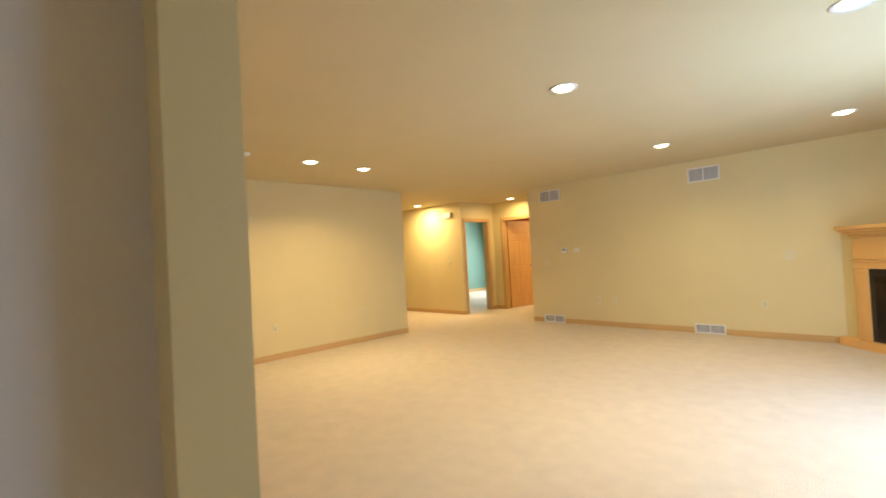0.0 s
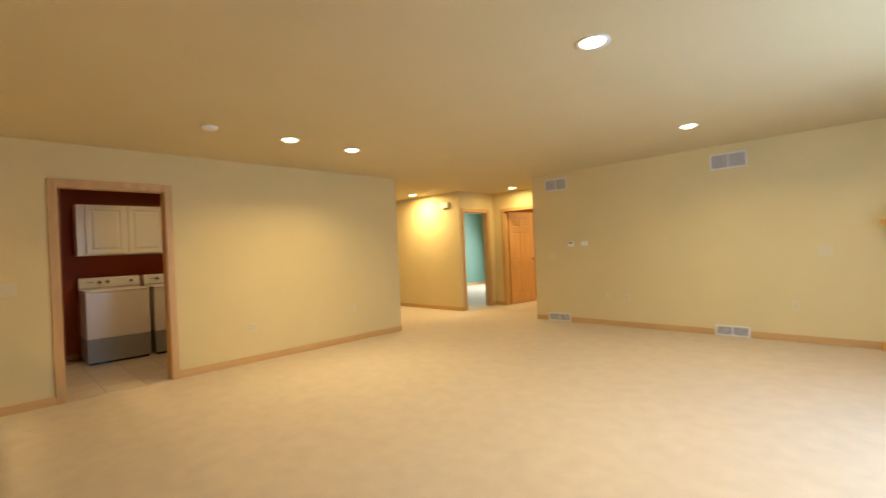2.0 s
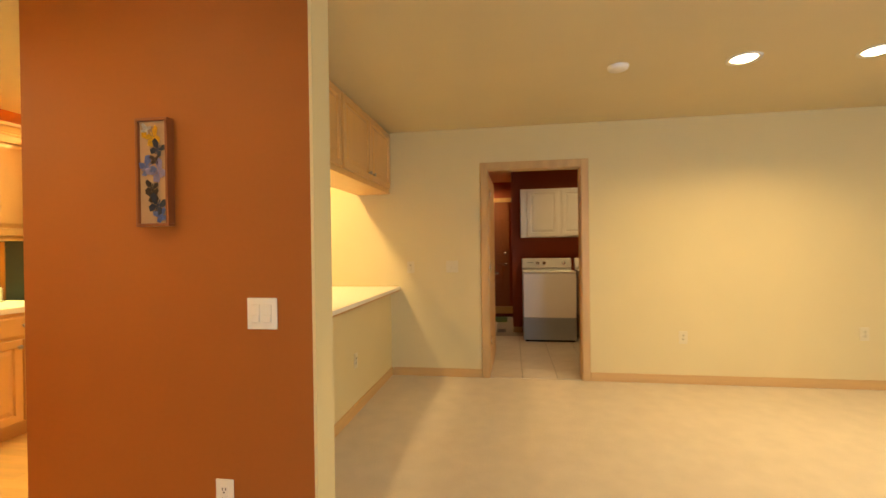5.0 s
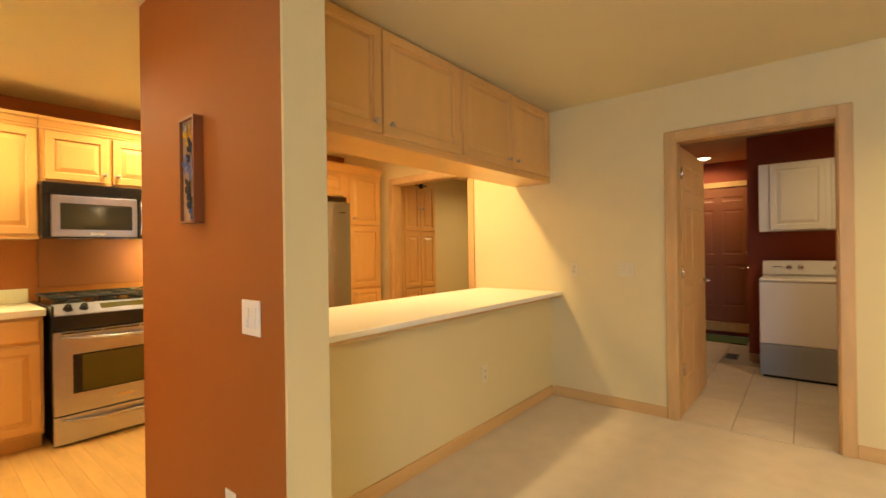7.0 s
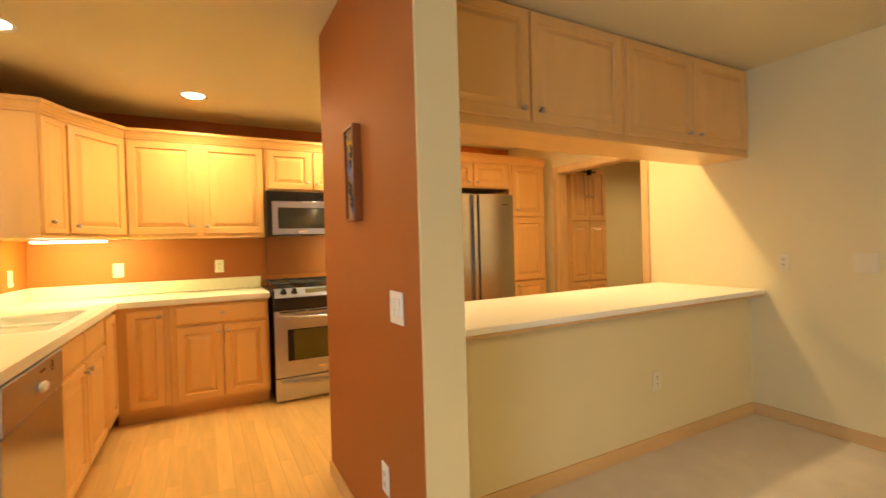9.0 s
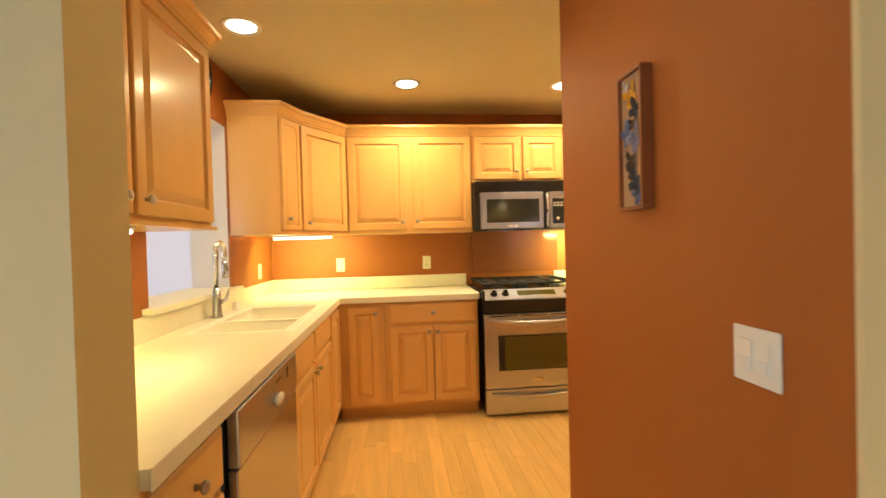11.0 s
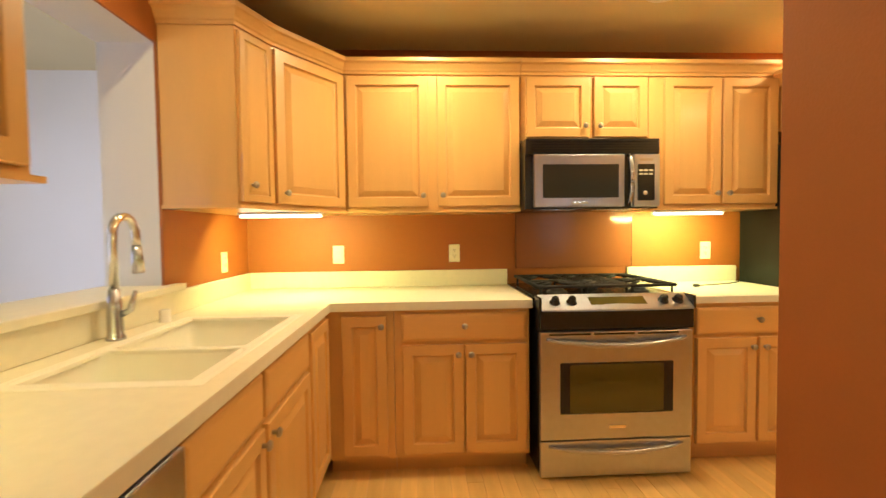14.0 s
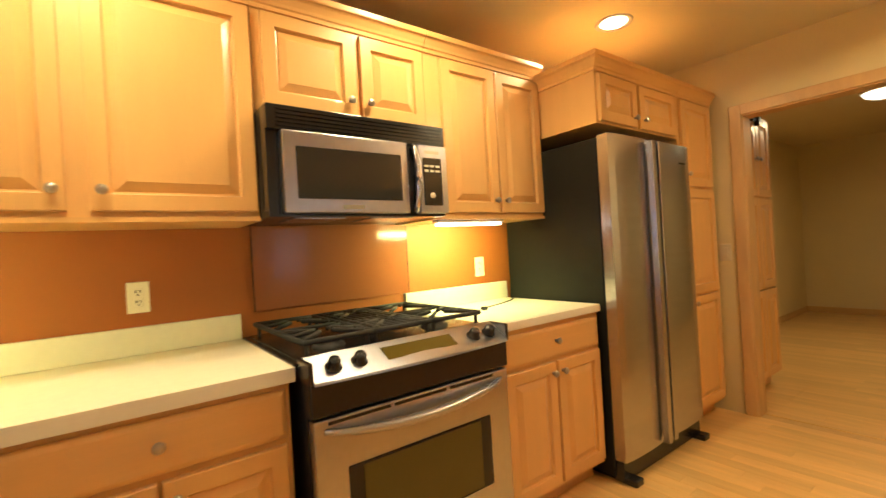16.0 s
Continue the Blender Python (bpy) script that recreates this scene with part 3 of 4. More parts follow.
def angled_door(parent, a, b, z0, z1, at):
    a, b = Vector(a), Vector(b)
    w = (b - a).length
    d = rings(bmesh.new(), 0.012, w - 0.012, z0, z1, RAISED if w > 0.25 else [(0, 0.017), (0.003, 0.02), (0.03, 0.02), (0.034, 0.013), (0.05, 0.018)])
    ang = math.degrees(math.atan2(b.y - a.y, b.x - a.x))
    m = pose(a.x, a.y, 0, 0, 0, ang)
    d.transform(m)
    o = part("door", d, MAPLE, parent)
    kb = lathe([(0, 0), (0.008, 0), (0.006, 0.010), (0.009, 0.014), (0.015, 0.018), (0.016, 0.023), (0.012, 0.028), (0, 0.030)], m @ pose(at[0] * w, -0.02, at[1], 90), 14)
    part("knob", kb, NICKEL, o, "pewter knob")


angled_door(cc, P[1], P[2], UB + 0.015, UT - 0.015, (0.30, UB + 0.09))
angled_door(cc, P[2], P[3], UB + 0.015, UT - 0.015, (0.12, UB + 0.07))

DEEP = FRONT_S - BACK_S   # depth of the wall cabinets


def wall_unit(name, label, x0, x1, z0, doors, lip=True):
    """A wall cabinet on the range wall from x0 to x1; doors are (from, to) with knobs where they meet."""
    (a, b), (c, d) = [(x0 - p, x0 - q) for p, q in doors]
    c_ = cabinet(name, label, x0 - x1, DEEP, z0, UT, x0, FRONT_S, 180,
                 [(a, b, z0 + 0.018, UT - 0.012, (b - 0.030, z0 + 0.080)), (c, d, z0 + 0.018, UT - 0.012, (c + 0.030, z0 + 0.080))])
    if lip:
        part("bottom_board", boxes((0.0, x0 - x1, -0.014, DEEP, z0 - 0.016, z0 - 0.001)), MAPLE_H, c_, "pale bottom board")
    crown(c_, [(x0 - x1, 0), (0, 0)], UT)
    return c_


wall_unit("wall_cabinet", "maple wall cabinet with two raised-panel doors", -1.562, -2.578, UB, [(-1.582, -2.042), (-2.095, -2.570)])
wall_unit("short_wall_cabinet", "short maple cabinet over the microwave", -2.580, -3.342, 1.790, [(-2.612, -2.985), (-3.012, -3.330)], False)
wall_unit("wall_cabinet", "maple wall cabinet with two narrow doors", -3.344, -4.146, UB, [(-3.434, -3.780), (-3.792, -4.128)])
FC_Y, UF = -1.905, 2.105
fc = cabinet("fridge_top_cabinet", "maple cabinet over the refrigerator with two doors", 0.852, FC_Y - BACK_S, 1.838, UF, -4.148, FC_Y, 180,
             [(0.018, 0.372, 1.848, UF - 0.012, (0.335, 1.898)), (0.398, 0.808, 1.848, UF - 0.012, (0.436, 1.898))])
crown(fc, [(0.852, 0), (0, 0), (0, 0.37)], UF)
pc = cabinet("pantry_cabinet", "tall narrow maple pantry cabinet", 0.480, FC_Y - BACK_S, 0, UF, -5.002, FC_Y, 180,
             [(0.03, 0.445, 1.548, UF - 0.012, (0.07, 1.62)), (0.03, 0.445, 0.86, 1.525, None), (0.03, 0.445, 0.13, 0.84, (0.07, 0.80))], toe=0.10)
crown(pc, [(0.480, 0.0), (0, 0)], UF)

# east wall cabinet beside the pass-through
we = cabinet("wall_cabinet", "maple wall cabinet with two large raised-panel doors", 1.200, 0.284, UB, UT, -1.165, 0.508, -90,
             [(0.03, 0.598, UB + 0.015, UT - 0.015, (0.545, UB + 0.065)), (0.622, 1.178, UB + 0.015, UT - 0.015, (0.664, UB + 0.065))])
part("bottom_board", boxes((0.0, 1.224, -0.014, 0.284, UB - 0.016, UB - 0.001)), MAPLE_H, we, "pale bottom board")
crown(we, [(1.200, 0.284), (1.200, 0), (0, 0)], UT)

# peninsula wall cabinets that hang from the ceiling
for x, w, a in ((-2.847, 1.400, 0.713), (-4.249, 1.277, 0.640)):
    pen = cabinet("hanging_cabinet", "maple cabinet hung from the ceiling over the counter", w, 0.325, 1.842, CEIL - 0.002, x, 0.197, 180,
                  [(0.02, a - 0.007, 1.872, CEIL - 0.018, (a - 0.055, 1.928)), (a + 0.007, w - 0.025, 1.872, CEIL - 0.018, (a + 0.055, 1.928))], group="hanging cabinets")
    part("bottom_board", boxes((0.0, w, -0.006, 0.335, 1.824, 1.841)), MAPLE_H, pen, "pale bottom board")

# base cabinets
dz0, dz1, qz0, qz1 = 0.125, 0.688, 0.708, 0.850
BD = BASE_S - BACK_S
c1 = cabinet("corner_base_cabinet", "maple corner base cabinet with a narrow door", 0.342, BD, 0, 0.872, -1.507, BASE_S, 180,
             [(0.080, 0.305, dz0, 0.840, (0.280, 0.79))], toe=0.10)
c2 = cabinet("base_cabinet", "maple base cabinet with one drawer and two doors", 0.698, BD, 0, 0.872, -1.850, BASE_S, 180,
             [(0.037, 0.682, qz0, qz1, (0.360, 0.785), "drawer"), (0.042, 0.354, dz0, dz1, (0.326, 0.640)), (0.364, 0.681, dz0, dz1, (0.392, 0.640))], toe=0.10)
c3 = cabinet("base_cabinet", "maple base cabinet with one drawer and two doors", 0.722, BD, 0, 0.872, -3.400, BASE_S, 180,
             [(0.035, 0.705, qz0, qz1, (0.368, 0.785), "drawer"), (0.037, 0.362, dz0, dz1, (0.335, 0.640)), (0.376, 0.705, dz0, dz1, (0.404, 0.640))], toe=0.10)
ED = BACK_E - BASE_E
s1 = cabinet("sink_base_cabinet", "maple sink cabinet with two doors and false drawer fronts", 1.005, ED, 0, 0.872, BASE_E, -0.565, -90,
             [(0.015, 0.455, qz0, qz1, None, "drawer"), (0.482, 0.985, qz0, qz1, None, "drawer"),
              (0.015, 0.455, dz0, dz1, (0.425, 0.648)), (0.482, 0.985, dz0, dz1, (0.512, 0.648))], toe=0.10, hollow=True)
s2 = cabinet("corner_base_cabinet", "maple corner base cabinet with a narrow door", 0.385, ED, 0, 0.872, BASE_E, -1.570, -90,
             [(0.02, 0.355, dz0, 0.840, None)], toe=0.10, hollow=True)
s0 = cabinet("drawer_base_cabinet", "maple base cabinet with a stack of drawers", 0.360, ED, 0, 0.872, BASE_E, 0.508, -90,
             [(0.02, 0.342, 0.70, qz1, (0.180, 0.78), "drawer"), (0.02, 0.342, 0.42, 0.68, (0.180, 0.55), "drawer"), (0.02, 0.342, dz0, 0.40, (0.180, 0.26), "drawer")], toe=0.10)
cabinet("peninsula_base_cabinet", "maple base cabinet under the long counter", 2.64, 0.55, 0, 0.848, -5.527, -0.48, 0,
        [(0.03 + 0.655 * k, 0.645 + 0.655 * k, dz0, 0.82, None) for k in range(4)], toe=0.10)

# ---- countertops, sink, faucet ----
ct = thing("countertop", "cream laminate countertop with a low backsplash", "countertop")
FX, FY = BASE_E - 0.025, BASE_S + 0.025
SX0, SX1, SY0, SY1 = -1.465, -1.000, -1.625, -0.755
part("slab", cells([-2.560, FX, SX0, SX1, BACK_E], [BACK_S, FY, SY0, SY1, 0.508],
                   lambda x, y: (x > FX or y < FY) and not (SX0 < x < SX1 and SY0 < y < SY1), lambda x, y, d: (x, y, (0.874, TOP)[d])), COUNTER, ct)
part("front_edge", boxes((FX - 0.006, FX - 0.0005, FY + 0.007, 0.508, 0.870, TOP + 0.0015, 0.002)), COUNTER, ct)
part("front_edge", boxes((-2.560, FX - 0.0005, FY + 0.0005, FY + 0.006, 0.870, TOP + 0.0015, 0.002)), COUNTER, ct)
part("backsplash", boxes((BACK_E - 0.020, BACK_E, BACK_S + 0.021, 0.508, TOP + 0.001, 1.016, 0.003)), COUNTER, ct)
part("backsplash", boxes((-2.560, BACK_E, BACK_S, BACK_S + 0.020, TOP + 0.001, 1.016, 0.003)), COUNTER, ct)
c5 = thing("countertop", "short cream laminate countertop beside the refrigerator", "countertop")
part("slab", boxes((-4.124, -3.372, BACK_S, FY, 0.874, TOP, 0.004)), COUNTER, c5)
part("backsplash", boxes((-4.124, -3.372, BACK_S, BACK_S + 0.020, TOP + 0.001, 1.016, 0.003)), COUNTER, c5)
pl = thing("peninsula_countertop", "long cream laminate counter on the half wall", "countertop")
part("slab", boxes((-5.527, -2.847, -0.52, 0.300, 0.862, 0.893, 0.005)), COUNTER, pl)
part("apron", boxes((-5.527, -2.847, 0.202, 0.292, 0.846, 0.861, 0.003)), TRIM, pl, "thin oak strip under the edge")

sk = thing("kitchen_sink", "cream double-bowl sink set into the counter", "sink")


def bowl(x0, x1, y0, y1, z):
    bm = bmesh.new()
    rows = []
    for inset, h, rr in ((-0.012, TOP + 0.002, 0.05), (0.0, TOP + 0.003, 0.05), (0.004, TOP - 0.006, 0.05), (0.018, z + 0.05, 0.06), (0.05, z, 0.05)):
        ring = []
        for cx, cy, a in ((x1 - inset - rr, y1 - inset - rr, 0), (x0 + inset + rr, y1 - inset - rr, 90), (x0 + inset + rr, y0 + inset + rr, 180), (x1 - inset - rr, y0 + inset + rr, 270)):
            for k in range(5):
                t = radians(a + k * 22.5)
                ring.append(bm.verts.new((cx + rr * math.cos(t), cy + rr * math.sin(t), h)))
        rows.append(ring)
    n = len(rows[0])
    for a, b in zip(rows, rows[1:]):
        for k in range(n):
            bm.faces.new((a[k], a[(k + 1) % n], b[(k + 1) % n], b[k])).smooth = True
    bm.faces.new(rows[-1])
    bmesh.ops.recalc_face_normals(bm, faces=bm.faces[:])
    for f in bm.faces:
        f.normal_flip()
    return bm


part("bowl", bowl(SX0 + 0.006, SX1 - 0.006, -1.085, SY1 - 0.006, 0.745), SINK, sk)
part("bowl", bowl(SX0 + 0.006, SX1 - 0.006, SY0 + 0.006, -1.105, 0.745), SINK, sk)
part("rim", boxes((SX0 - 0.012, SX1 + 0.012, -1.110, -1.080, TOP - 0.012, TOP + 0.0025, 0.003), (SX0 - 0.014, SX0 + 0.030, SY0 - 0.014, SY1 + 0.014, TOP - 0.01, TOP + 0.002, 0.002),
                  (SX1 - 0.030, SX1 + 0.014, SY0 - 0.014, SY1 + 0.014, TOP - 0.01, TOP + 0.002, 0.002), (SX0 + 0.030, SX1 - 0.030, SY0 - 0.014, SY0 + 0.030, TOP - 0.01, TOP + 0.002, 0.002),
                  (SX0 + 0.030, SX1 - 0.030, SY1 - 0.030, SY1 + 0.014, TOP - 0.01, TOP + 0.002, 0.002)), SINK, sk)
for y in (-0.92, -1.36):
    part("drain", lathe([(0, 0.748), (0.035, 0.748), (0.042, 0.751), (0.044, 0.746)], pose(-1.23, y, 0), 20), CHROME, sk, "steel drain")

fa = thing("kitchen_faucet", "brushed steel gooseneck pull-down faucet", "faucet", -0.955, -1.245, TOP, 90)
part("base", lathe([(0, 0), (0.030, 0), (0.030, 0.008), (0.024, 0.02), (0.023, 0.10), (0.018, 0.17), (0, 0.17)], seg=20), STEEL, fa)
arc = [(0, 0, 0.14), (0, 0, 0.35)] + [(-0.062 + 0.062 * math.cos(radians(a)), 0, 0.35 + 0.07 * math.sin(radians(a))) for a in range(15, 181, 15)] + [(-0.126, 0, 0.31)]
part("spout", tube(arc, 0.0145, 14), CHROME, fa)
part("spray_head", tube([(-0.126, 0, 0.315), (-0.128, 0, 0.27), (-0.131, 0, 0.215)], [0.016, 0.019, 0.021], 14), STEEL, fa)
part("handle", tube([(0.0, 0.02, 0.085), (0.0, 0.050, 0.10), (0.0, 0.070, 0.165)], [0.012, 0.011, 0.006], 10), STEEL, fa)
sd = thing("soap_dispenser_cap", "short white sink hole cap", "sink fitting", -0.950, -1.545, TOP)
part("cap", lathe([(0, 0.05), (0.018, 0.05), (0.021, 0.045), (0.021, 0.004), (0.026, 0.0)], seg=18), WHITE, sd)

ps = thing("pass_through_sill", "cream laminate sill in the wall opening", "window sill")
part("board", boxes((-0.925, -0.605, -1.766, -0.668, 1.017, 1.046, 0.004)), COUNTER, ps)

# ---- dishwasher ----
dw = thing("dishwasher", "stainless steel dishwasher with a black side gap", "dishwasher", BASE_E, 0.146, 0, -90)
part("body", boxes((0.004, 0.706, 0.002, 0.58, 0.09, 0.866)), BLACK, dw)
part("door_panel", boxes((0.042, 0.702, -0.028, 0.0, 0.115, 0.70, 0.004)), STEEL, dw)
cp = part("control_panel", boxes((0.042, 0.702, -0.034, 0.0, 0.704, 0.862, 0.006)), STEEL_H, dw)
part("handle", lathe([(0, 0), (0.034, 0.002), (0.038, 0.010), (0.030, 0.018), (0, 0.022)], pose(0.40, -0.034, 0.770, 90) @ Matrix.Diagonal((1.2, 0.55, 1, 1)), 18), WHITE, cp, "pale oval latch")
part("display", boxes((0.540, 0.556, -0.036, -0.033, 0.800, 0.842)), BLACK, cp, "dark slot")
part("badge", boxes((0.40, 0.46, -0.036, -0.033, 0.822, 0.832)), BLACK, cp, "dark badge bar")
part("toe_kick", boxes((0.01, 0.70, 0.05, 0.58, 0.0, 0.088)), BLACK, dw)

# ---- range ----
RX = -2.572
rg = thing("gas_range", "stainless steel slide-in gas range with black grates", "range", RX, -1.875, 0, 180)
RW = 0.790
part("body", boxes((0.004, RW - 0.004, 0.012, 0.72, 0.03, 0.895)), BLACK, rg)
part("toe_kick", boxes((0.03, RW - 0.03, 0.06, 0.55, 0.0, 0.029)), BLACK, rg)
dr = part("drawer", boxes((0.006, RW - 0.006, -0.02, 0.010, 0.020, 0.205, 0.005)), STEEL_H, rg)
od = part("oven_door", boxes((0.006, RW - 0.006, -0.028, 0.010, 0.213, 0.760, 0.005)), STEEL_H, rg)
part("window", boxes((0.105, RW - 0.108, -0.031, -0.0275, 0.345, 0.604, 0.003)), BLACK, od, "black glass surround")
part("glass", boxes((0.153, RW - 0.158, -0.033, -0.0305, 0.352, 0.596, 0.002)), DARKGLASS, od, "oven glass with an olive reflection in its colour")
part("badge", boxes((0.35, 0.44, -0.031, -0.0275, 0.268, 0.284)), CHROME, od, "small plain badge")
for k in range(3):
    part("vent_slot", boxes((0.05 + k * 0.225, 0.26 + k * 0.225, -0.0290, -0.0275, 0.742, 0.752)), BLACK, od, "dark vent slot")


def bow(parent, z, x0, x1, y, depth, drop, r):
    pts = [(x0 + (x1 - x0) * k / 16, y - depth * (math.sin(math.pi * k / 16) ** 0.45), z - drop * math.sin(math.pi * k / 16)) for k in range(17)]
    part("handle", tube(pts, [r * (0.55 + 0.45 * math.sin(math.pi * k / 16)) for k in range(17)], 12), STEEL_H, parent, "curved steel handle")


bow(od, 0.725, 0.04, RW - 0.04, -0.024, 0.045, 0.028, 0.017)
bow(dr, 0.178, 0.05, RW - 0.05, -0.016, 0.038, 0.022, 0.014)
band = part("control_band", boxes((0.0, RW, -0.030, 0.05, 0.768, 0.868, 0.006)), BLACK, rg, "black enamel band")
panel = bmesh.new()
n = 14
prof = [(-0.048, 0.868), (-0.046, 0.876), (0.050, 0.936), (0.060, 0.936), (0.060, 0.868)]
rws = []
for k in range(n + 1):
    x = 0.012 + (RW - 0.024) * k / n
    b = 0.022 * math.sin(math.pi * k / n)
    rws.append([panel.verts.new((x, py - (b if i < 2 else 0), pz)) for i, (py, pz) in enumerate(prof)])
for a, b in zip(rws, rws[1:]):
    for i in range(len(prof)):
        j = (i + 1) % len(prof)
        panel.faces.new((a[i], b[i], b[j], a[j]))
panel.faces.new(rws[0]), panel.faces.new(rws[-1])
bmesh.ops.recalc_face_normals(panel, faces=panel.faces[:])
cpn = part("control_panel", panel, STEEL_H, rg, "sloped stainless control panel")
part("end_cap", boxes((-0.003, 0.0115, -0.04, 0.06, 0.868, 0.934, 0.004)), BLACK, cpn, "black end cap")
part("end_cap", boxes((RW - 0.0115, RW + 0.003, -0.04, 0.06, 0.868, 0.934, 0.004)), BLACK, cpn, "black end cap")
SLOPE = math.degrees(math.atan2(0.060, 0.100))
for x in (0.085, 0.170, 0.640, 0.715):
    part("knob", lathe([(0, 0.030), (0.016, 0.030), (0.019, 0.024), (0.021, 0.004), (0.027, 0.0)], pose(x, -0.008, 0.906, 90 - (90 - SLOPE), 0, 0), 18), BLACK, cpn, "black control knob")
part("display", boxes((0.262, 0.548, -0.030, 0.030, -0.001, 0.0022)), DARKGLASS, cpn, "dark touch display").matrix_local = pose(0, -0.004, 0.908, SLOPE)
ck = part("cooktop", boxes((0.012, RW - 0.012, 0.062, 0.715, 0.896, 0.922, 0.006)), BLACK, rg)
for x0, x1 in ((-0.012, 0.0115), (RW - 0.0115, RW + 0.012)):
    part("side_trim", boxes((x0, x1, 0.062, 0.715, 0.909, 0.919, 0.003)), BLACK, rg, "black side trim")
for bx, by in ((0.165, 0.22), (0.165, 0.53), (0.395, 0.375), (0.625, 0.22), (0.625, 0.53)):
    part("burner", lathe([(0, 0.948), (0.036, 0.948), (0.040, 0.942), (0.040, 0.934), (0.055, 0.932), (0.058, 0.922)], pose(bx, by, 0), 20), IRON, rg, "black burner cap")
for g in range(3):
    x0, x1 = 0.03 + g * 0.245, 0.03 + g * 0.245 + 0.238
    y0, y1, z = 0.085, 0.665, 0.972
    bm = bmesh.new()
    loop = [(x0, y0, z), (x1, y0, z), (x1, y1, z), (x0, y1, z), (x0, y0, z)]
    for a, b in zip(loop, loop[1:]):
        tube([a, b], 0.0095, 6, bm)
    xm = (x0 + x1) / 2
    for yc in (0.22, 0.53):
        for dx, dy in ((-1, -1), (1, -1), (1, 1), (-1, 1)):
            tube([(xm + dx * 0.022, yc + dy * 0.022, z + 0.008), (xm + dx * 0.105, yc + dy * 0.105, z + 0.003)], 0.008, 6, bm)
    tube([(x0, 0.375, z), (x1, 0.375, z)], 0.008, 6, bm)
    for k in range(1, 8 if g == 1 else 1):
        tube([(x0 + k * 0.0298, y0, z + 0.004), (x0 + k * 0.0298, y1, z + 0.004)], 0.007, 6, bm)
    for yc in (0.22, 0.53):
        tube([(x0, yc, z), (xm - 0.03, yc, z + 0.012)], 0.008, 6, bm)
        tube([(x1, yc, z), (xm + 0.03, yc, z + 0.012)], 0.008, 6, bm)
    for cx, cy in ((x0 + 0.012, y0 + 0.012), (x1 - 0.012, y0 + 0.012), (x1 - 0.012, y1 - 0.012), (x0 + 0.012, y1 - 0.012)):
        tube([(cx, cy, 0.921), (cx, cy, z)], 0.007, 6, bm)
    part("grate", bm, IRON, rg, "black cast iron grate")

sp = thing("splash_panel", "clear glossy panel on the wall behind the range", "splash panel")
part("sheet", boxes((-3.403, -2.622, -2.6085, -2.603, 1.018, 1.384, 0.001)), SPLASH, sp)
for x in (-3.406, -2.622):
    part("edge", boxes((x, x + 0.003, -2.6085, -2.602, 1.018, 1.384)), GREYGLASS, sp, "polished panel edge")

# ---- microwave ----
mw = thing("microwave_oven", "stainless and black microwave hung over the range", "microwave", -2.580, -2.148, 1.385, 180)
MW, MH = 0.760, 0.390
part("body", boxes((0, MW, 0.015, 0.455, 0.0, MH)), BLACK, mw)
gr = part("grille", boxes((0.0, MW, -0.006, 0.0145, 0.304, MH, 0.003)), BLACK, mw, "black top grille")
for k in range(5):
    part("slat", boxes((0.035, MW - 0.015, -0.012, -0.0065, 0.314 + k * 0.0145, 0.3215 + k * 0.0145)), BLACK, gr)
md = part("door", boxes((0.044, 0.552, -0.024, 0.014, 0.010, 0.300, 0.004)), STEEL_H, mw, "brushed steel door")
part("window", boxes((0.090, 0.518, -0.027, -0.0235, 0.060, 0.245, 0.003)), GREYGLASS, md, "grey glass window")
part("badge", boxes((0.255, 0.345, -0.0262, -0.0235, 0.024, 0.040)), CHROME, md, "small plain badge")
cpm = part("control_panel", boxes((0.606, MW - 0.006, -0.024, 0.014, 0.010, 0.300, 0.004)), STEEL_H, mw)
kp = part("keypad", boxes((0.626, 0.722, -0.027, -0.0235, 0.042, 0.245, 0.003)), BLACK, cpm, "black keypad")
for r in range(4):
    for c in range(3):
        if r < 2:
            part("key", boxes((0.632 + c * 0.029, 0.653 + c * 0.029, -0.0285, -0.0268, 0.205 - r * 0.020, 0.214 - r * 0.020)), PLATE, cpm, "pale key")
part("dial", lathe([(0, 0.004), (0.012, 0.004), (0.012, 0)], pose(0.668, -0.0272, 0.085, 90), 14), PLATE, cpm, "pale round key")
part("badge", boxes((0.638, 0.712, -0.0262, -0.0235, 0.262, 0.275)), NICKEL, cpm, "dark badge bar")
hp = [(0.579, -0.024 - 0.040 * math.sin(math.pi * k / 12) ** 0.6, 0.018 + 0.276 * k / 12) for k in range(13)]
part("handle", tube(hp, 0.012, 12), STEEL, mw, "curved steel handle")
for x0, x1 in ((0.10, 0.30), (0.42, 0.62)):
    part("filter", boxes((x0, x1, 0.06, 0.25, -0.004, -0.0005)), STEEL, mw, "grey mesh filter")

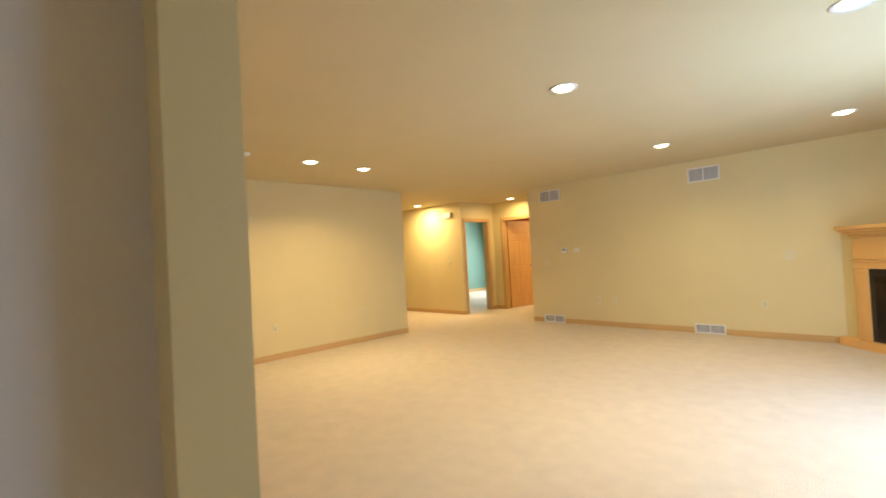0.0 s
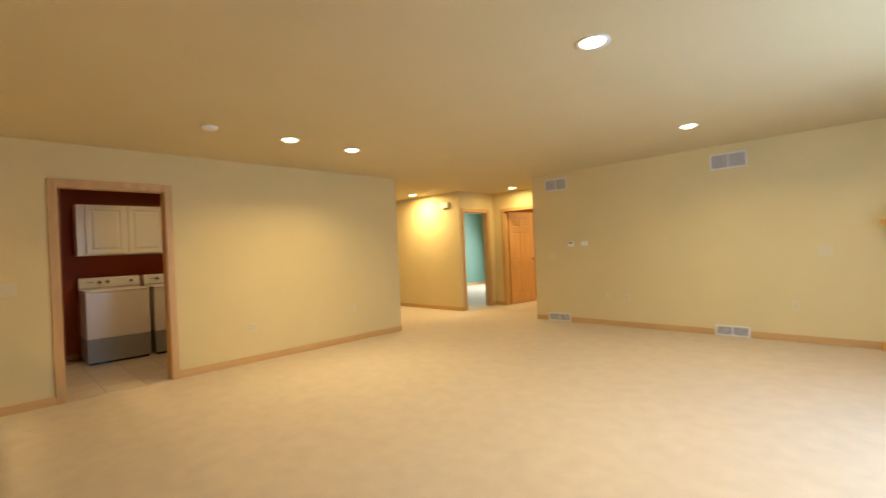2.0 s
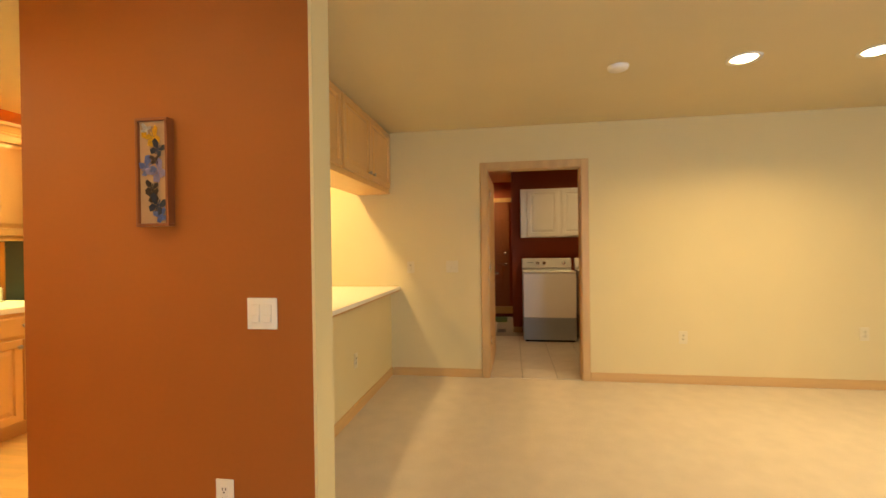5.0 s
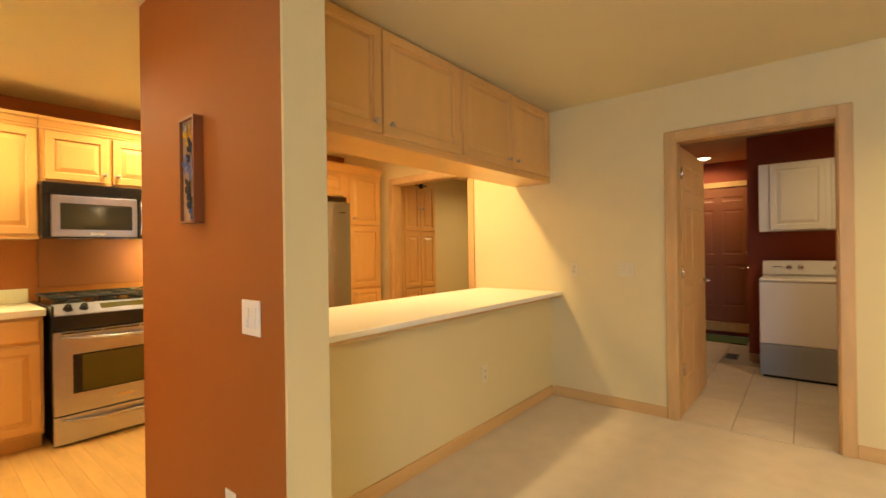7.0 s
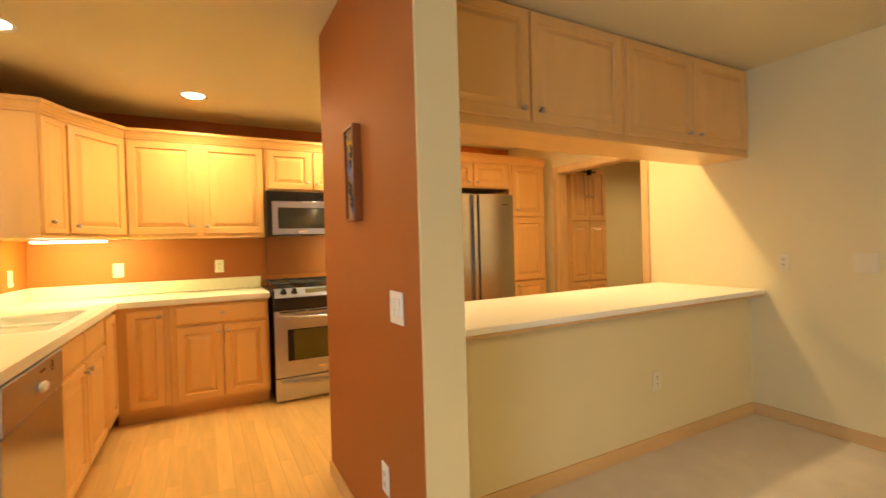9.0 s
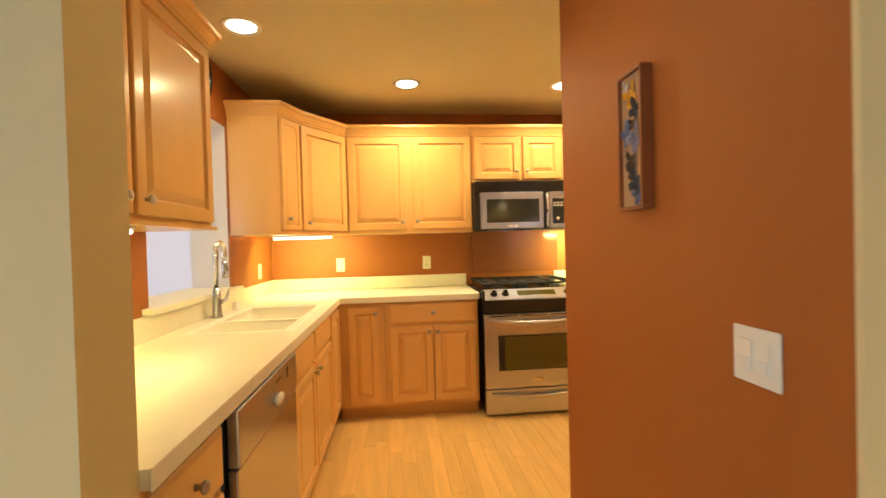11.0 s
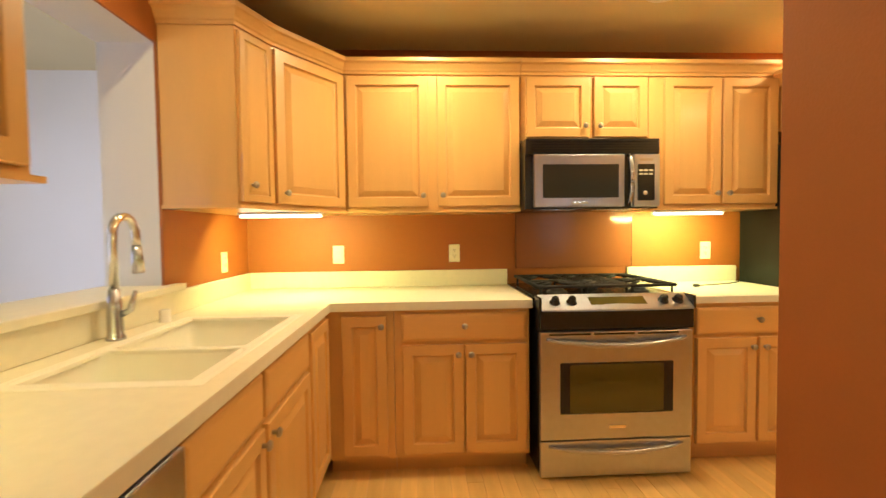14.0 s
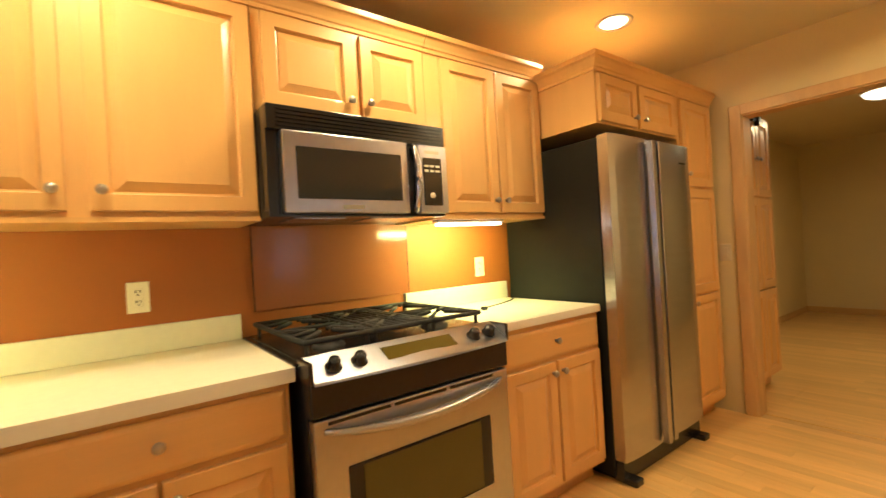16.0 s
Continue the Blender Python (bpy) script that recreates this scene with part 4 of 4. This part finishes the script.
# ---- refrigerator ----
fx = -4.132
fg = thing("refrigerator", "stainless steel side-by-side refrigerator with black sides", "refrigerator", fx, -1.832, 0, 180)
FW, FH = 0.866, 1.770
part("body", boxes((0.0, FW, 0.075, 0.74, 0.03, FH - 0.01, 0.004)), BLACKTEX, fg, "pebbled black cabinet")
for nm, a, b in (("freezer_door", 0.003, 0.392), ("fridge_door", 0.398, FW - 0.003)):
    d = bmesh.new()
    rows = []
    for k in range(9):
        u = k / 8
        x = a + (b - a) * u
        rows.append((x, 0.012 - 0.012 * math.sin(math.pi * min(1, max(0, u * 1.0))) ** 0.5))
    out = [(x, y) for x, y in rows] + [(b, 0.070), (a, 0.070)]
    prism(out, 0.118, FH, d)
    o = part(nm, d, STEEL, fg, "brushed stainless door")
    hx = b - 0.028 if nm == "freezer_door" else a + 0.028
    part("handle", prism([(hx - 0.022, -0.004), (hx - 0.018, -0.040), (hx + 0.018, -0.040), (hx + 0.022, -0.004)], 0.125, FH - 0.012, None, 0.004), STEEL, o, "full-height steel handle")
part("badge", boxes((0.72, 0.79, -0.002, 0.004, 1.66, 1.668)), BLACK, fg, "small dark badge")
part("base_grille", boxes((0.01, FW - 0.01, 0.03, 0.30, 0.012, 0.112, 0.004)), BLACK, fg, "black base grille")
for x in (0.02, FW - 0.09):
    part("foot", boxes((x, x + 0.07, -0.03, 0.09, 0.0, 0.035, 0.008)), BLACK, fg, "black hinge foot")

# ---- under-cabinet tubes ----


def tube_light(x, y, length, rz, watts):
    t = thing("under_cabinet_light", "lit slim tube lamp under a wall cabinet", "lamp", x, y, UB - 0.017, rz, "under-cabinet lamps")
    part("housing", boxes((0, length, 0, 0.05, -0.012, 0.0, 0.003)), WHITE, t)
    part("tube", boxes((0.01, length - 0.01, 0.005, 0.045, -0.026, -0.0125, 0.005)), TUBE, t, "glowing tube")
    a = pose(x, y, 0, 0, 0, rz) @ Vector((length / 2, 0.025, UB - 0.05))
    d = area("under_cabinet_glow", a, a - Vector((0, 0, 1)), watts, (0.95, 0.94, 0.30), length, 0.04)
    d.matrix_world = pose(*a, 0, 0, rz) @ pose(0, 0, 0, 42)


tube_light(-1.13, 0.30, 0.50, -90, 8)
tube_light(-1.03, -2.08, 0.44, 180, 12.5)
tube_light(-3.40, -2.30, 0.44, 180, 16)

# ---- switch plates, outlets ----


def plate(x, y, z, rz, gangs, kind, label, group=""):
    """A wall plate facing local -y, its middle at (x, y, z)."""
    p = thing("wall_switch" if kind == "switch" else ("wall_outlet" if kind == "outlet" else "blank_plate"), label, "light switch" if kind == "switch" else "outlet", x, y, z, rz, group)
    w, h = 0.072 + 0.046 * (gangs - 1), 0.116
    PLASTIC = CREAM if label.startswith("cream") else PLATE
    part("cover_plate", boxes((-w / 2, w / 2, -0.006, 0.0, -h / 2, h / 2, 0.003)), PLASTIC, p)
    for g in range(gangs):
        cx = (g - (gangs - 1) / 2) * 0.046
        if kind == "switch":
            part("rocker", boxes((cx - 0.016, cx + 0.016, -0.010, -0.0055, -0.033, 0.033, 0.002)), PLASTIC, p)
            part("rocker_tip", boxes((cx - 0.0145, cx + 0.0145, -0.014, -0.0095, -0.031, -0.004, 0.002)), PLASTIC, p)
        elif kind == "outlet":
            part("socket_face", boxes((cx - 0.0165, cx + 0.0165, -0.009, -0.0055, -0.034, 0.034, 0.003)), PLASTIC, p)
            for s in (-0.019, 0.019):
                for dx in (-0.0065, 0.0065):
                    part("slot", boxes((cx + dx - 0.0015, cx + dx + 0.0015, -0.0096, -0.0088, s - 0.001, s + 0.009)), BLACK, p, "dark slot")
                part("ground_hole", lathe([(0, 0.0006), (0.003, 0.0006), (0.003, 0)], pose(cx, -0.009, s - 0.008, 90), 8), BLACK, p, "dark hole")
    return p


ORX = -2.693
plate(ORX, 0.507, 1.052, 90, 2, "switch", "ivory double rocker switch on the orange wall")
plate(ORX, 0.345, 0.375, 90, 1, "outlet", "ivory outlet low on the orange wall")
for x, z in ((-1.456, 1.125), (-2.212, 1.125), (-3.918, 1.120)):
    plate(x, -2.61, z, 180, 1, "switch" if x > -2 else "outlet", "ivory plate on the orange backsplash wall", "backsplash plates")
plate(-0.878, -2.258, 1.108, -90, 1, "outlet", "ivory outlet on the orange wall by the corner")
plate(-0.878, -0.079, 1.105, -90, 1, "outlet", "ivory outlet on the orange wall over the counter")
plate(-0.878, -0.410, 1.105, -90, 1, "switch", "ivory single rocker switch over the counter")
plate(-0.878, -0.535, 1.105, -90, 2, "switch", "ivory double rocker switch over the counter")
plate(-5.53, 0.41, 1.085, 90, 1, "outlet", "cream outlet on the cream wall by the counter")
plate(-5.53, 0.83, 1.09, 90, 2, "switch", "cream double switch beside the laundry door")
plate(-5.53, 2.955, 0.425, 90, 1, "outlet", "cream outlet low on the cream wall")
plate(-5.53, 4.42, 0.48, 90, 1, "outlet", "cream outlet low on the cream wall")
plate(-4.483, 0.20, 0.41, 180, 1, "outlet", "cream outlet on the half wall")
plate(-3.895, 7.285, 1.074, 0, 2, "switch", "cream double switch on the living room wall")
plate(-2.98, 7.285, 0.425, 0, 1, "outlet", "cream outlet low on the living room wall")
plate(-2.70, 7.285, 0.425, 0, 1, "outlet", "cream outlet low on the living room wall")
plate(-0.443, 7.285, 1.06, 0, 2, "switch", "cream double switch near the fireplace")
plate(-0.731, 7.285, 0.43, 0, 1, "outlet", "cream outlet near the fireplace")
plate(-6.98, 7.40, 1.10, 0, 1, "switch", "cream switch on the foyer wall")
plate(-6.45, 7.40, 1.11, 0, 1, "switch", "cream switch on the foyer wall")
plate(-1.300, 0.65, 1.045, 180, 1, "switch", "ivory rocker switch on the short wall end")
plate(-5.53, -1.865, 1.10, 90, 1, "switch", "cream switch between pantry and doorway")

# ---- vents, thermostat, chime, smoke detector ----


def vent(x, z, w=0.40, h=0.20):
    v = thing("wall_vent", "white steel wall register with fine slats", "vent", x, 7.285, z, 0, "wall vents")
    part("frame_rim", boxes((0, w, -0.010, 0, 0, 0.018, 0.002), (0, w, -0.010, 0, h - 0.018, h, 0.002), (0, 0.018, -0.010, 0, 0.018, h - 0.018, 0.002), (w - 0.018, w, -0.010, 0, 0.018, h - 0.018, 0.002),
                            (w / 2 - 0.008, w / 2 + 0.008, -0.010, 0, 0.018, h - 0.018, 0.002)), VENTWHITE, v)
    # no duct is cut: a dark sheet paints the shade between the slats
    part("backing", boxes((0.018, w - 0.018, -0.002, -0.0005, 0.018, h - 0.018)), VENTDARK, v, "dark sheet as the duct's shade behind the slats")
    k = int((h - 0.036) / 0.013)
    for i in range(k):
        z0 = 0.018 + (h - 0.036) * (i + 0.25) / k
        part("slat", boxes((0.018, w - 0.018, -0.008, -0.003, z0, z0 + 0.006)), VENTWHITE, v)


vent(-3.985, 2.155)
vent(-1.540, 2.135)
vent(-4.015, 0.0, 0.40, 0.135)
vent(-1.560, 0.0, 0.375, 0.135)
th = thing("thermostat", "small white thermostat with a dark screen", "thermostat", -3.55, 7.285, 1.267)
part("case", boxes((-0.05, 0.05, -0.022, 0, -0.045, 0.045, 0.005)), WHITE, th)
part("screen", boxes((-0.032, 0.032, -0.0235, -0.0215, 0.0, 0.032)), GREYMETAL, th, "dark screen")
t2 = thing("wall_sensor", "small white wall control box", "wall control", -3.317, 7.285, 1.266)
part("case", boxes((-0.055, 0.055, -0.02, 0, -0.035, 0.035, 0.006)), WHITE, t2)
dc = thing("door_chime", "white door chime box high on the foyer wall", "door chime", -6.42, 7.40, 2.18)
part("case", boxes((-0.11, 0.11, -0.05, 0, -0.06, 0.06, 0.008)), WHITE, dc)
sm = thing("smoke_detector", "round white smoke detector on the ceiling", "smoke detector", -4.21, 2.11, CEIL)
part("case", lathe([(0, -0.026), (0.045, -0.026), (0.060, -0.020), (0.066, -0.006), (0.068, 0)], seg=28), WHITE, sm)

# ---- clock ----
ckk = thing("wall_clock", "round wall clock with black rim and white face", "clock", -0.878, -1.265, 2.275, -90)
part("rim", lathe([(0.118, 0.0), (0.140, 0.0), (0.142, 0.018), (0.132, 0.034), (0.120, 0.030), (0.118, 0.012)], pose(0, 0, 0, 90), 40), BLACK, ckk, "black rim")
part("face", lathe([(0, 0.012), (0.119, 0.012), (0.119, 0.002)], pose(0, 0, 0, 90), 40), WHITE, ckk, "white dial")
for k in range(12):
    m = pose(0, -0.0125, 0, 0, 30 * k, 0)
    bm = boxes((-0.003, 0.003, -0.0006, 0, 0.092, 0.110))
    bm.transform(m)
    part("hour_mark", bm, BLACK, ckk)
for ang, ln in ((-15, 0.060), (150, 0.088)):
    bm = boxes((-0.003, 0.003, -0.003, -0.001, -0.012, ln))
    bm.transform(pose(0, -0.013, 0, 0, ang, 0))
    part("pointer", bm, BLACK, ckk, "thin black pointer")

# ---- shadow box with pinned butterflies ----
sb = thing("butterfly_shadow_box", "narrow shallow red-brown wooden box holding pinned butterflies", "wall art", ORX, 0.088, 1.582, 90)
bw_, bh_, bt = 0.068, 0.203, 0.036
part("frame_rim", boxes((-bw_, bw_, -bt, 0, -bh_, -bh_ + 0.011, 0.002), (-bw_, bw_, -bt, 0, bh_ - 0.011, bh_, 0.002), (-bw_, -bw_ + 0.011, -bt, 0, -bh_ + 0.011, bh_ - 0.011, 0.002),
                        (bw_ - 0.011, bw_, -bt, 0, -bh_ + 0.011, bh_ - 0.011, 0.002)), SHADOWBOX, sb)
part("backing", boxes((-bw_ + 0.011, bw_ - 0.011, -0.024, 0, -bh_ + 0.011, bh_ - 0.011)), LINEN, sb, "tan backing card")
for cx, cz, s, rot, mk in ((-0.035, 0.160, 0.020, 20, "pale"), (0.000, 0.130, 0.034, -25, "yellow"), (0.025, 0.085, 0.030, 30, "slate"), (0.010, 0.045, 0.018, 0, "brown"), (-0.035, 0.020, 0.034, 60, "blue"),
                           (0.025, 0.000, 0.038, -35, "lilac"), (-0.010, -0.060, 0.026, 15, "brown"), (0.000, -0.090, 0.026, -10, "brown"), (0.020, -0.125, 0.036, 25, "slate"), (0.040, -0.165, 0.026, -20, "blue")):
    bm = bmesh.new()
    s *= 1.1
    for sx in (-1, 1):
        for pts in (((0.05, 0.0), (0.25, 0.75), (0.85, 1.0), (1.0, 0.55), (0.55, 0.05)), ((0.05, -0.02), (0.55, 0.0), (0.8, -0.45), (0.45, -0.85), (0.12, -0.5))):
            vs = [bm.verts.new((sx * s * px, -0.0245 - 0.006 * px, s * pz)) for px, pz in pts]
            bm.faces.new(vs)
    bmesh.ops.solidify(bm, geom=bm.faces[:], thickness=0.0008)
    tube([(0, -0.025, -0.6 * s), (0, -0.025, 0.6 * s)], 0.0022, 6, bm)
    bm.transform(pose(cx * 0.8, 0, cz, 0, rot, 0))
    part("butterfly", bm, WING[mk], sb, mk + " pinned butterfly")

# ---- fireplace across the corner ----
fpl = thing("corner_fireplace", "maple fireplace surround with black gas firebox", "fireplace", 0.044, 7.285, 0, -45)
L = 1.69
part("base_board", boxes((0.0, L, -0.10, -0.002, 0, 0.100, 0.004)), MAPLE_H, fpl, "maple plinth board")
for a, b in ((0.210, 0.372), (L - 0.372, L - 0.210)):
    part("leg", boxes((a, b, -0.070, -0.002, 0.101, 0.895, 0.004)), MAPLE, fpl)
    part("end_panel", boxes((a + 0.02, b - 0.02, -0.078, -0.0705, 0.16, 0.84, 0.004)), MAPLE, fpl)
part("head", boxes((0.210, L - 0.210, -0.074, -0.002, 0.896, 0.968, 0.004)), MAPLE_H, fpl)
part("bead", boxes((0.195, L - 0.195, -0.095, -0.002, 0.969, 0.992, 0.006)), MAPLE_H, fpl)
part("frieze", boxes((0.210, L - 0.210, -0.072, -0.002, 0.993, 1.245, 0.004)), MAPLE_H, fpl)
for k, (o, z0, z1) in enumerate(((0.095, 1.246, 1.275), (0.125, 1.276, 1.305), (0.155, 1.306, 1.330))):
    part("crown_step", boxes((0.210 - o + 0.07, L - 0.210 + o - 0.07, -o, -0.002, z0, z1, 0.005)), MAPLE_H, fpl)
part("mantel_shelf", prism([(0.115, -0.180), (L - 0.115, -0.180), (L - 0.115, -0.10), (L - 0.012, -0.003), (L / 2, L / 2 - 0.006), (0.012, -0.003), (0.115, -0.10)], 1.331, 1.375, None, 0.005), MAPLE_H, fpl)
fbx = part("firebox", boxes((0.373, L - 0.373, -0.060, -0.002, 0.104, 0.150), (0.373, L - 0.373, -0.060, -0.002, 0.810, 0.893), (0.373, 0.43, -0.060, -0.002, 0.150, 0.810), (L - 0.43, L - 0.373, -0.060, -0.002, 0.150, 0.810)), BLACK, fpl, "black steel firebox front")
for k in range(4):
    part("louvre", boxes((0.39, L - 0.39, -0.066, -0.0605, 0.112 + k * 0.010, 0.118 + k * 0.010)), BLACK, fbx)
    part("louvre", boxes((0.39, L - 0.39, -0.066, -0.0605, 0.835 + k * 0.014, 0.843 + k * 0.014)), BLACK, fbx)
part("firebox_back", boxes((0.431, L - 0.431, -0.006, -0.003, 0.151, 0.809)), BLACK, fbx)
for k, (x0, x1, y, z, tilt) in enumerate(((0.55, 1.10, -0.024, 0.22, 0.02), (0.62, 1.18, -0.030, 0.27, -0.03), (0.70, 1.02, -0.026, 0.31, 0.05))):
    part("log", tube([(x0, y, z), ((x0 + x1) / 2, y - 0.006, z + tilt), (x1, y, z + tilt / 2)], [0.020, 0.024, 0.018], 10), LOGS, fbx, "charred ceramic log")
gp = part("glass", boxes((0.431, L - 0.431, -0.058, -0.055, 0.151, 0.809)), FIREGLASS, fbx, "dark glass front")

# ---- laundry ----


def washer(name, label, y, knobs):
    w = thing(name, label, name.replace("clothes_", ""), -7.18, y, 0, 90)
    part("toe_kick", boxes((0.02, 0.666, 0.03, 0.60, 0.0, 0.028)), BLACK, w)
    part("pedestal_panel", boxes((0.0, 0.686, 0.0, 0.655, 0.03, 0.325, 0.006)), GREYMETAL, w, "grey lower panel")
    part("cabinet_front", boxes((0.0, 0.686, 0.0, 0.655, 0.327, 0.915, 0.010)), WHITE, w)
    part("lid", boxes((0.0, 0.686, -0.006, 0.60, 0.916, 0.945, 0.010)), WHITE, w)
    bm = prism([(0.52, 0.946), (0.50, 0.97), (0.535, 1.085), (0.56, 1.10), (0.655, 1.10), (0.655, 0.946)], 0.0, 0.686)
    bm.transform(Matrix(((0, 0, 1, 0), (1, 0, 0, 0), (0, 1, 0, 0), (0, 0, 0, 1))))
    con = part("control_console", bm, WHITE, w, "white sloped console")
    for x in knobs:
        part("knob", lathe([(0, 0.022), (0.020, 0.022), (0.024, 0.016), (0.026, 0)], pose(x, 0.515, 1.03, 73), 16), CHROME, con, "silver dial")
    part("lettering_bar", boxes((0.08, 0.16, 0.508, 0.5135, 1.035, 1.045)), GREYMETAL, con, "small grey label bar")
    return w


washer("clothes_washer", "white top-load washer with grey lower panel", 1.56, (0.22, 0.31, 0.58))
washer("clothes_dryer", "white dryer with grey lower panel beside the washer", 2.30, (0.16, 0.50))
lc = thing("laundry_wall_cabinet", "white wall cabinets over the washer", "cabinet", -7.53, 1.545, 0, 90)
part("body", boxes((0.0, 1.50, 0.0, 0.315, 1.40, 2.08)), WHITE, lc)
for k in range(3):
    d = front(lc, 0.09 + k * 0.47, 0.52 + k * 0.47, 1.415, 2.065, None, "door", WHITE)
lr = thing("floor_register", "small brown floor register on the tile", "vent", -7.95, 1.25, 0)
part("grid", boxes(*[(-0.12 + 0.024 * k, -0.108 + 0.024 * k, -0.05, 0.05, 0.0, 0.006) for k in range(11)], (-0.13, 0.14, -0.06, -0.05, 0, 0.007), (-0.13, 0.14, 0.05, 0.06, 0, 0.007)), VENTDARK, lr)
mat_ = thing("door_mat", "dark green mat before the back door", "mat", -8.95, 0.92, 0)
part("mat", boxes((-0.25, 0.25, -0.40, 0.40, 0.0, 0.012, 0.004)), GRASS, mat_)

# ---- back hall ----
tc_ = thing("tall_hall_cabinet", "tall maple cabinet with four doors in the back hall", "cabinet", -5.80, -1.85, 0, 180)
part("body", boxes((0.0, 0.60, 0.0, 0.55, 0.10, 2.12)), MAPLE, tc_)
part("toe_kick", boxes((0.0, 0.60, 0.06, 0.55, 0.0, 0.099)), MAPLE_H, tc_)
for k in range(2):
    x0 = 0.02 + 0.285 * k
    front(tc_, x0, x0 + 0.275, 1.50, 2.10, (0.265 if k == 0 else 0.335, 1.78))
    front(tc_, x0, x0 + 0.275, 0.80, 1.48, None)
    front(tc_, x0, x0 + 0.275, 0.12, 0.78, None)
part("latch", boxes((0.20, 0.40, -0.045, -0.022, 2.06, 2.075, 0.002), (0.275, 0.315, -0.06, -0.022, 2.03, 2.095, 0.003)), BLACK, tc_, "dark metal latch at the top")
rv = thing("return_air_vent", "white return air vent low on the back hall wall", "vent", -10.35, -1.75, 0.10, 90)
part("frame_rim", boxes((0, 0.60, -0.012, 0, 0, 0.25, 0.003)), VENTWHITE, rv)
for k in range(8):
    part("slat", boxes((0.02, 0.58, -0.016, -0.0125, 0.02 + k * 0.028, 0.034 + k * 0.028)), VENTWHITE, rv)

cb = thing("charging_cable", "thin black cable lying on the short countertop", "cable", 0, 0, TOP)
part("cord", tube([(-3.66, -2.30, 0.004), (-3.74, -2.35, 0.004), (-3.85, -2.38, 0.004), (-3.98, -2.43, 0.004), (-4.06, -2.48, 0.004), (-4.10, -2.53, 0.004)], 0.003, 8), BLACK, cb)
part("plug", boxes((-3.675, -3.645, -2.31, -2.285, 0.0, 0.018, 0.003)), BLACK, cb, "black plug")

# ---- floor pieces ----
rnd = random.Random(7)
tile_floor = struct("floor_laundry", boxes((-9.3, -5.53, 0.42, 3.3, -0.03, -0.004)), GROUT, "beige ceramic tile floor with grey grout", "tile floor")
TS = 0.335
tm = bpy.data.meshes.new("tile")
b = boxes((0, TS - 0.006, 0, TS - 0.006, -0.004, 0.003, 0.002))
b.to_mesh(tm)
b.free()
tm.materials.append(TILE)
for i in range(11):
    for j in range(8):
        x, y = -5.535 - (i + 1) * TS, 0.50 + j * TS
        if y + TS < 3.3 and x > -9.3 and not (x < -7.85 and y > 1.1):
            o = new("tile", tm)
            o.parent = tile_floor
            o.location = (x, y, 0)

wood = struct("floor_kitchen", boxes((-5.53, -0.880, -2.61, 0.10, -0.03, -0.006)), TRIM, "maple strip floor with a satin finish", "wood floor")
PW = 0.083
lengths = [0.55, 0.75, 0.95, 1.2]
pm = {}


def plank_mesh(ln):
    me = bpy.data.meshes.new("plank")
    strip = boxes((0.0005, PW - 0.0005, 0.0005, ln - 0.0005, -0.006, 0.0, 0.0010))
    strip.to_mesh(me)
    strip.free()
    me.materials.append(PLANK)
    return me


x = -5.53
while x < -1.50:
    y = -2.15 - rnd.random() * 0.4
    while y < 0.09:
        ln = rnd.choice(lengths)
        if y + ln > 0.04:
            ln = round(0.10 - y, 3)
        if ln not in pm:
            pm[ln] = plank_mesh(ln)
        o = new("plank", pm[ln])
        o.parent = wood
        o.location = (x, y, 0)
        y += ln
    x += PW
hall = struct("floor_back_hall", boxes((-10.35, -5.53, -2.63, -0.2, -0.03, -0.006)), TRIM, "maple strip floor of the back hall", "wood floor")
x = -10.35
while x < -5.62:
    y = -2.63
    while y < -0.21:
        ln = rnd.choice(lengths)
        if y + ln > -0.30:
            ln = round(-0.20 - y, 3)
        if ln not in pm:
            pm[ln] = plank_mesh(ln)
        o = new("plank", pm[ln])
        o.parent = hall
        o.location = (x, y, -0.0003)
        y += ln
    x += PW
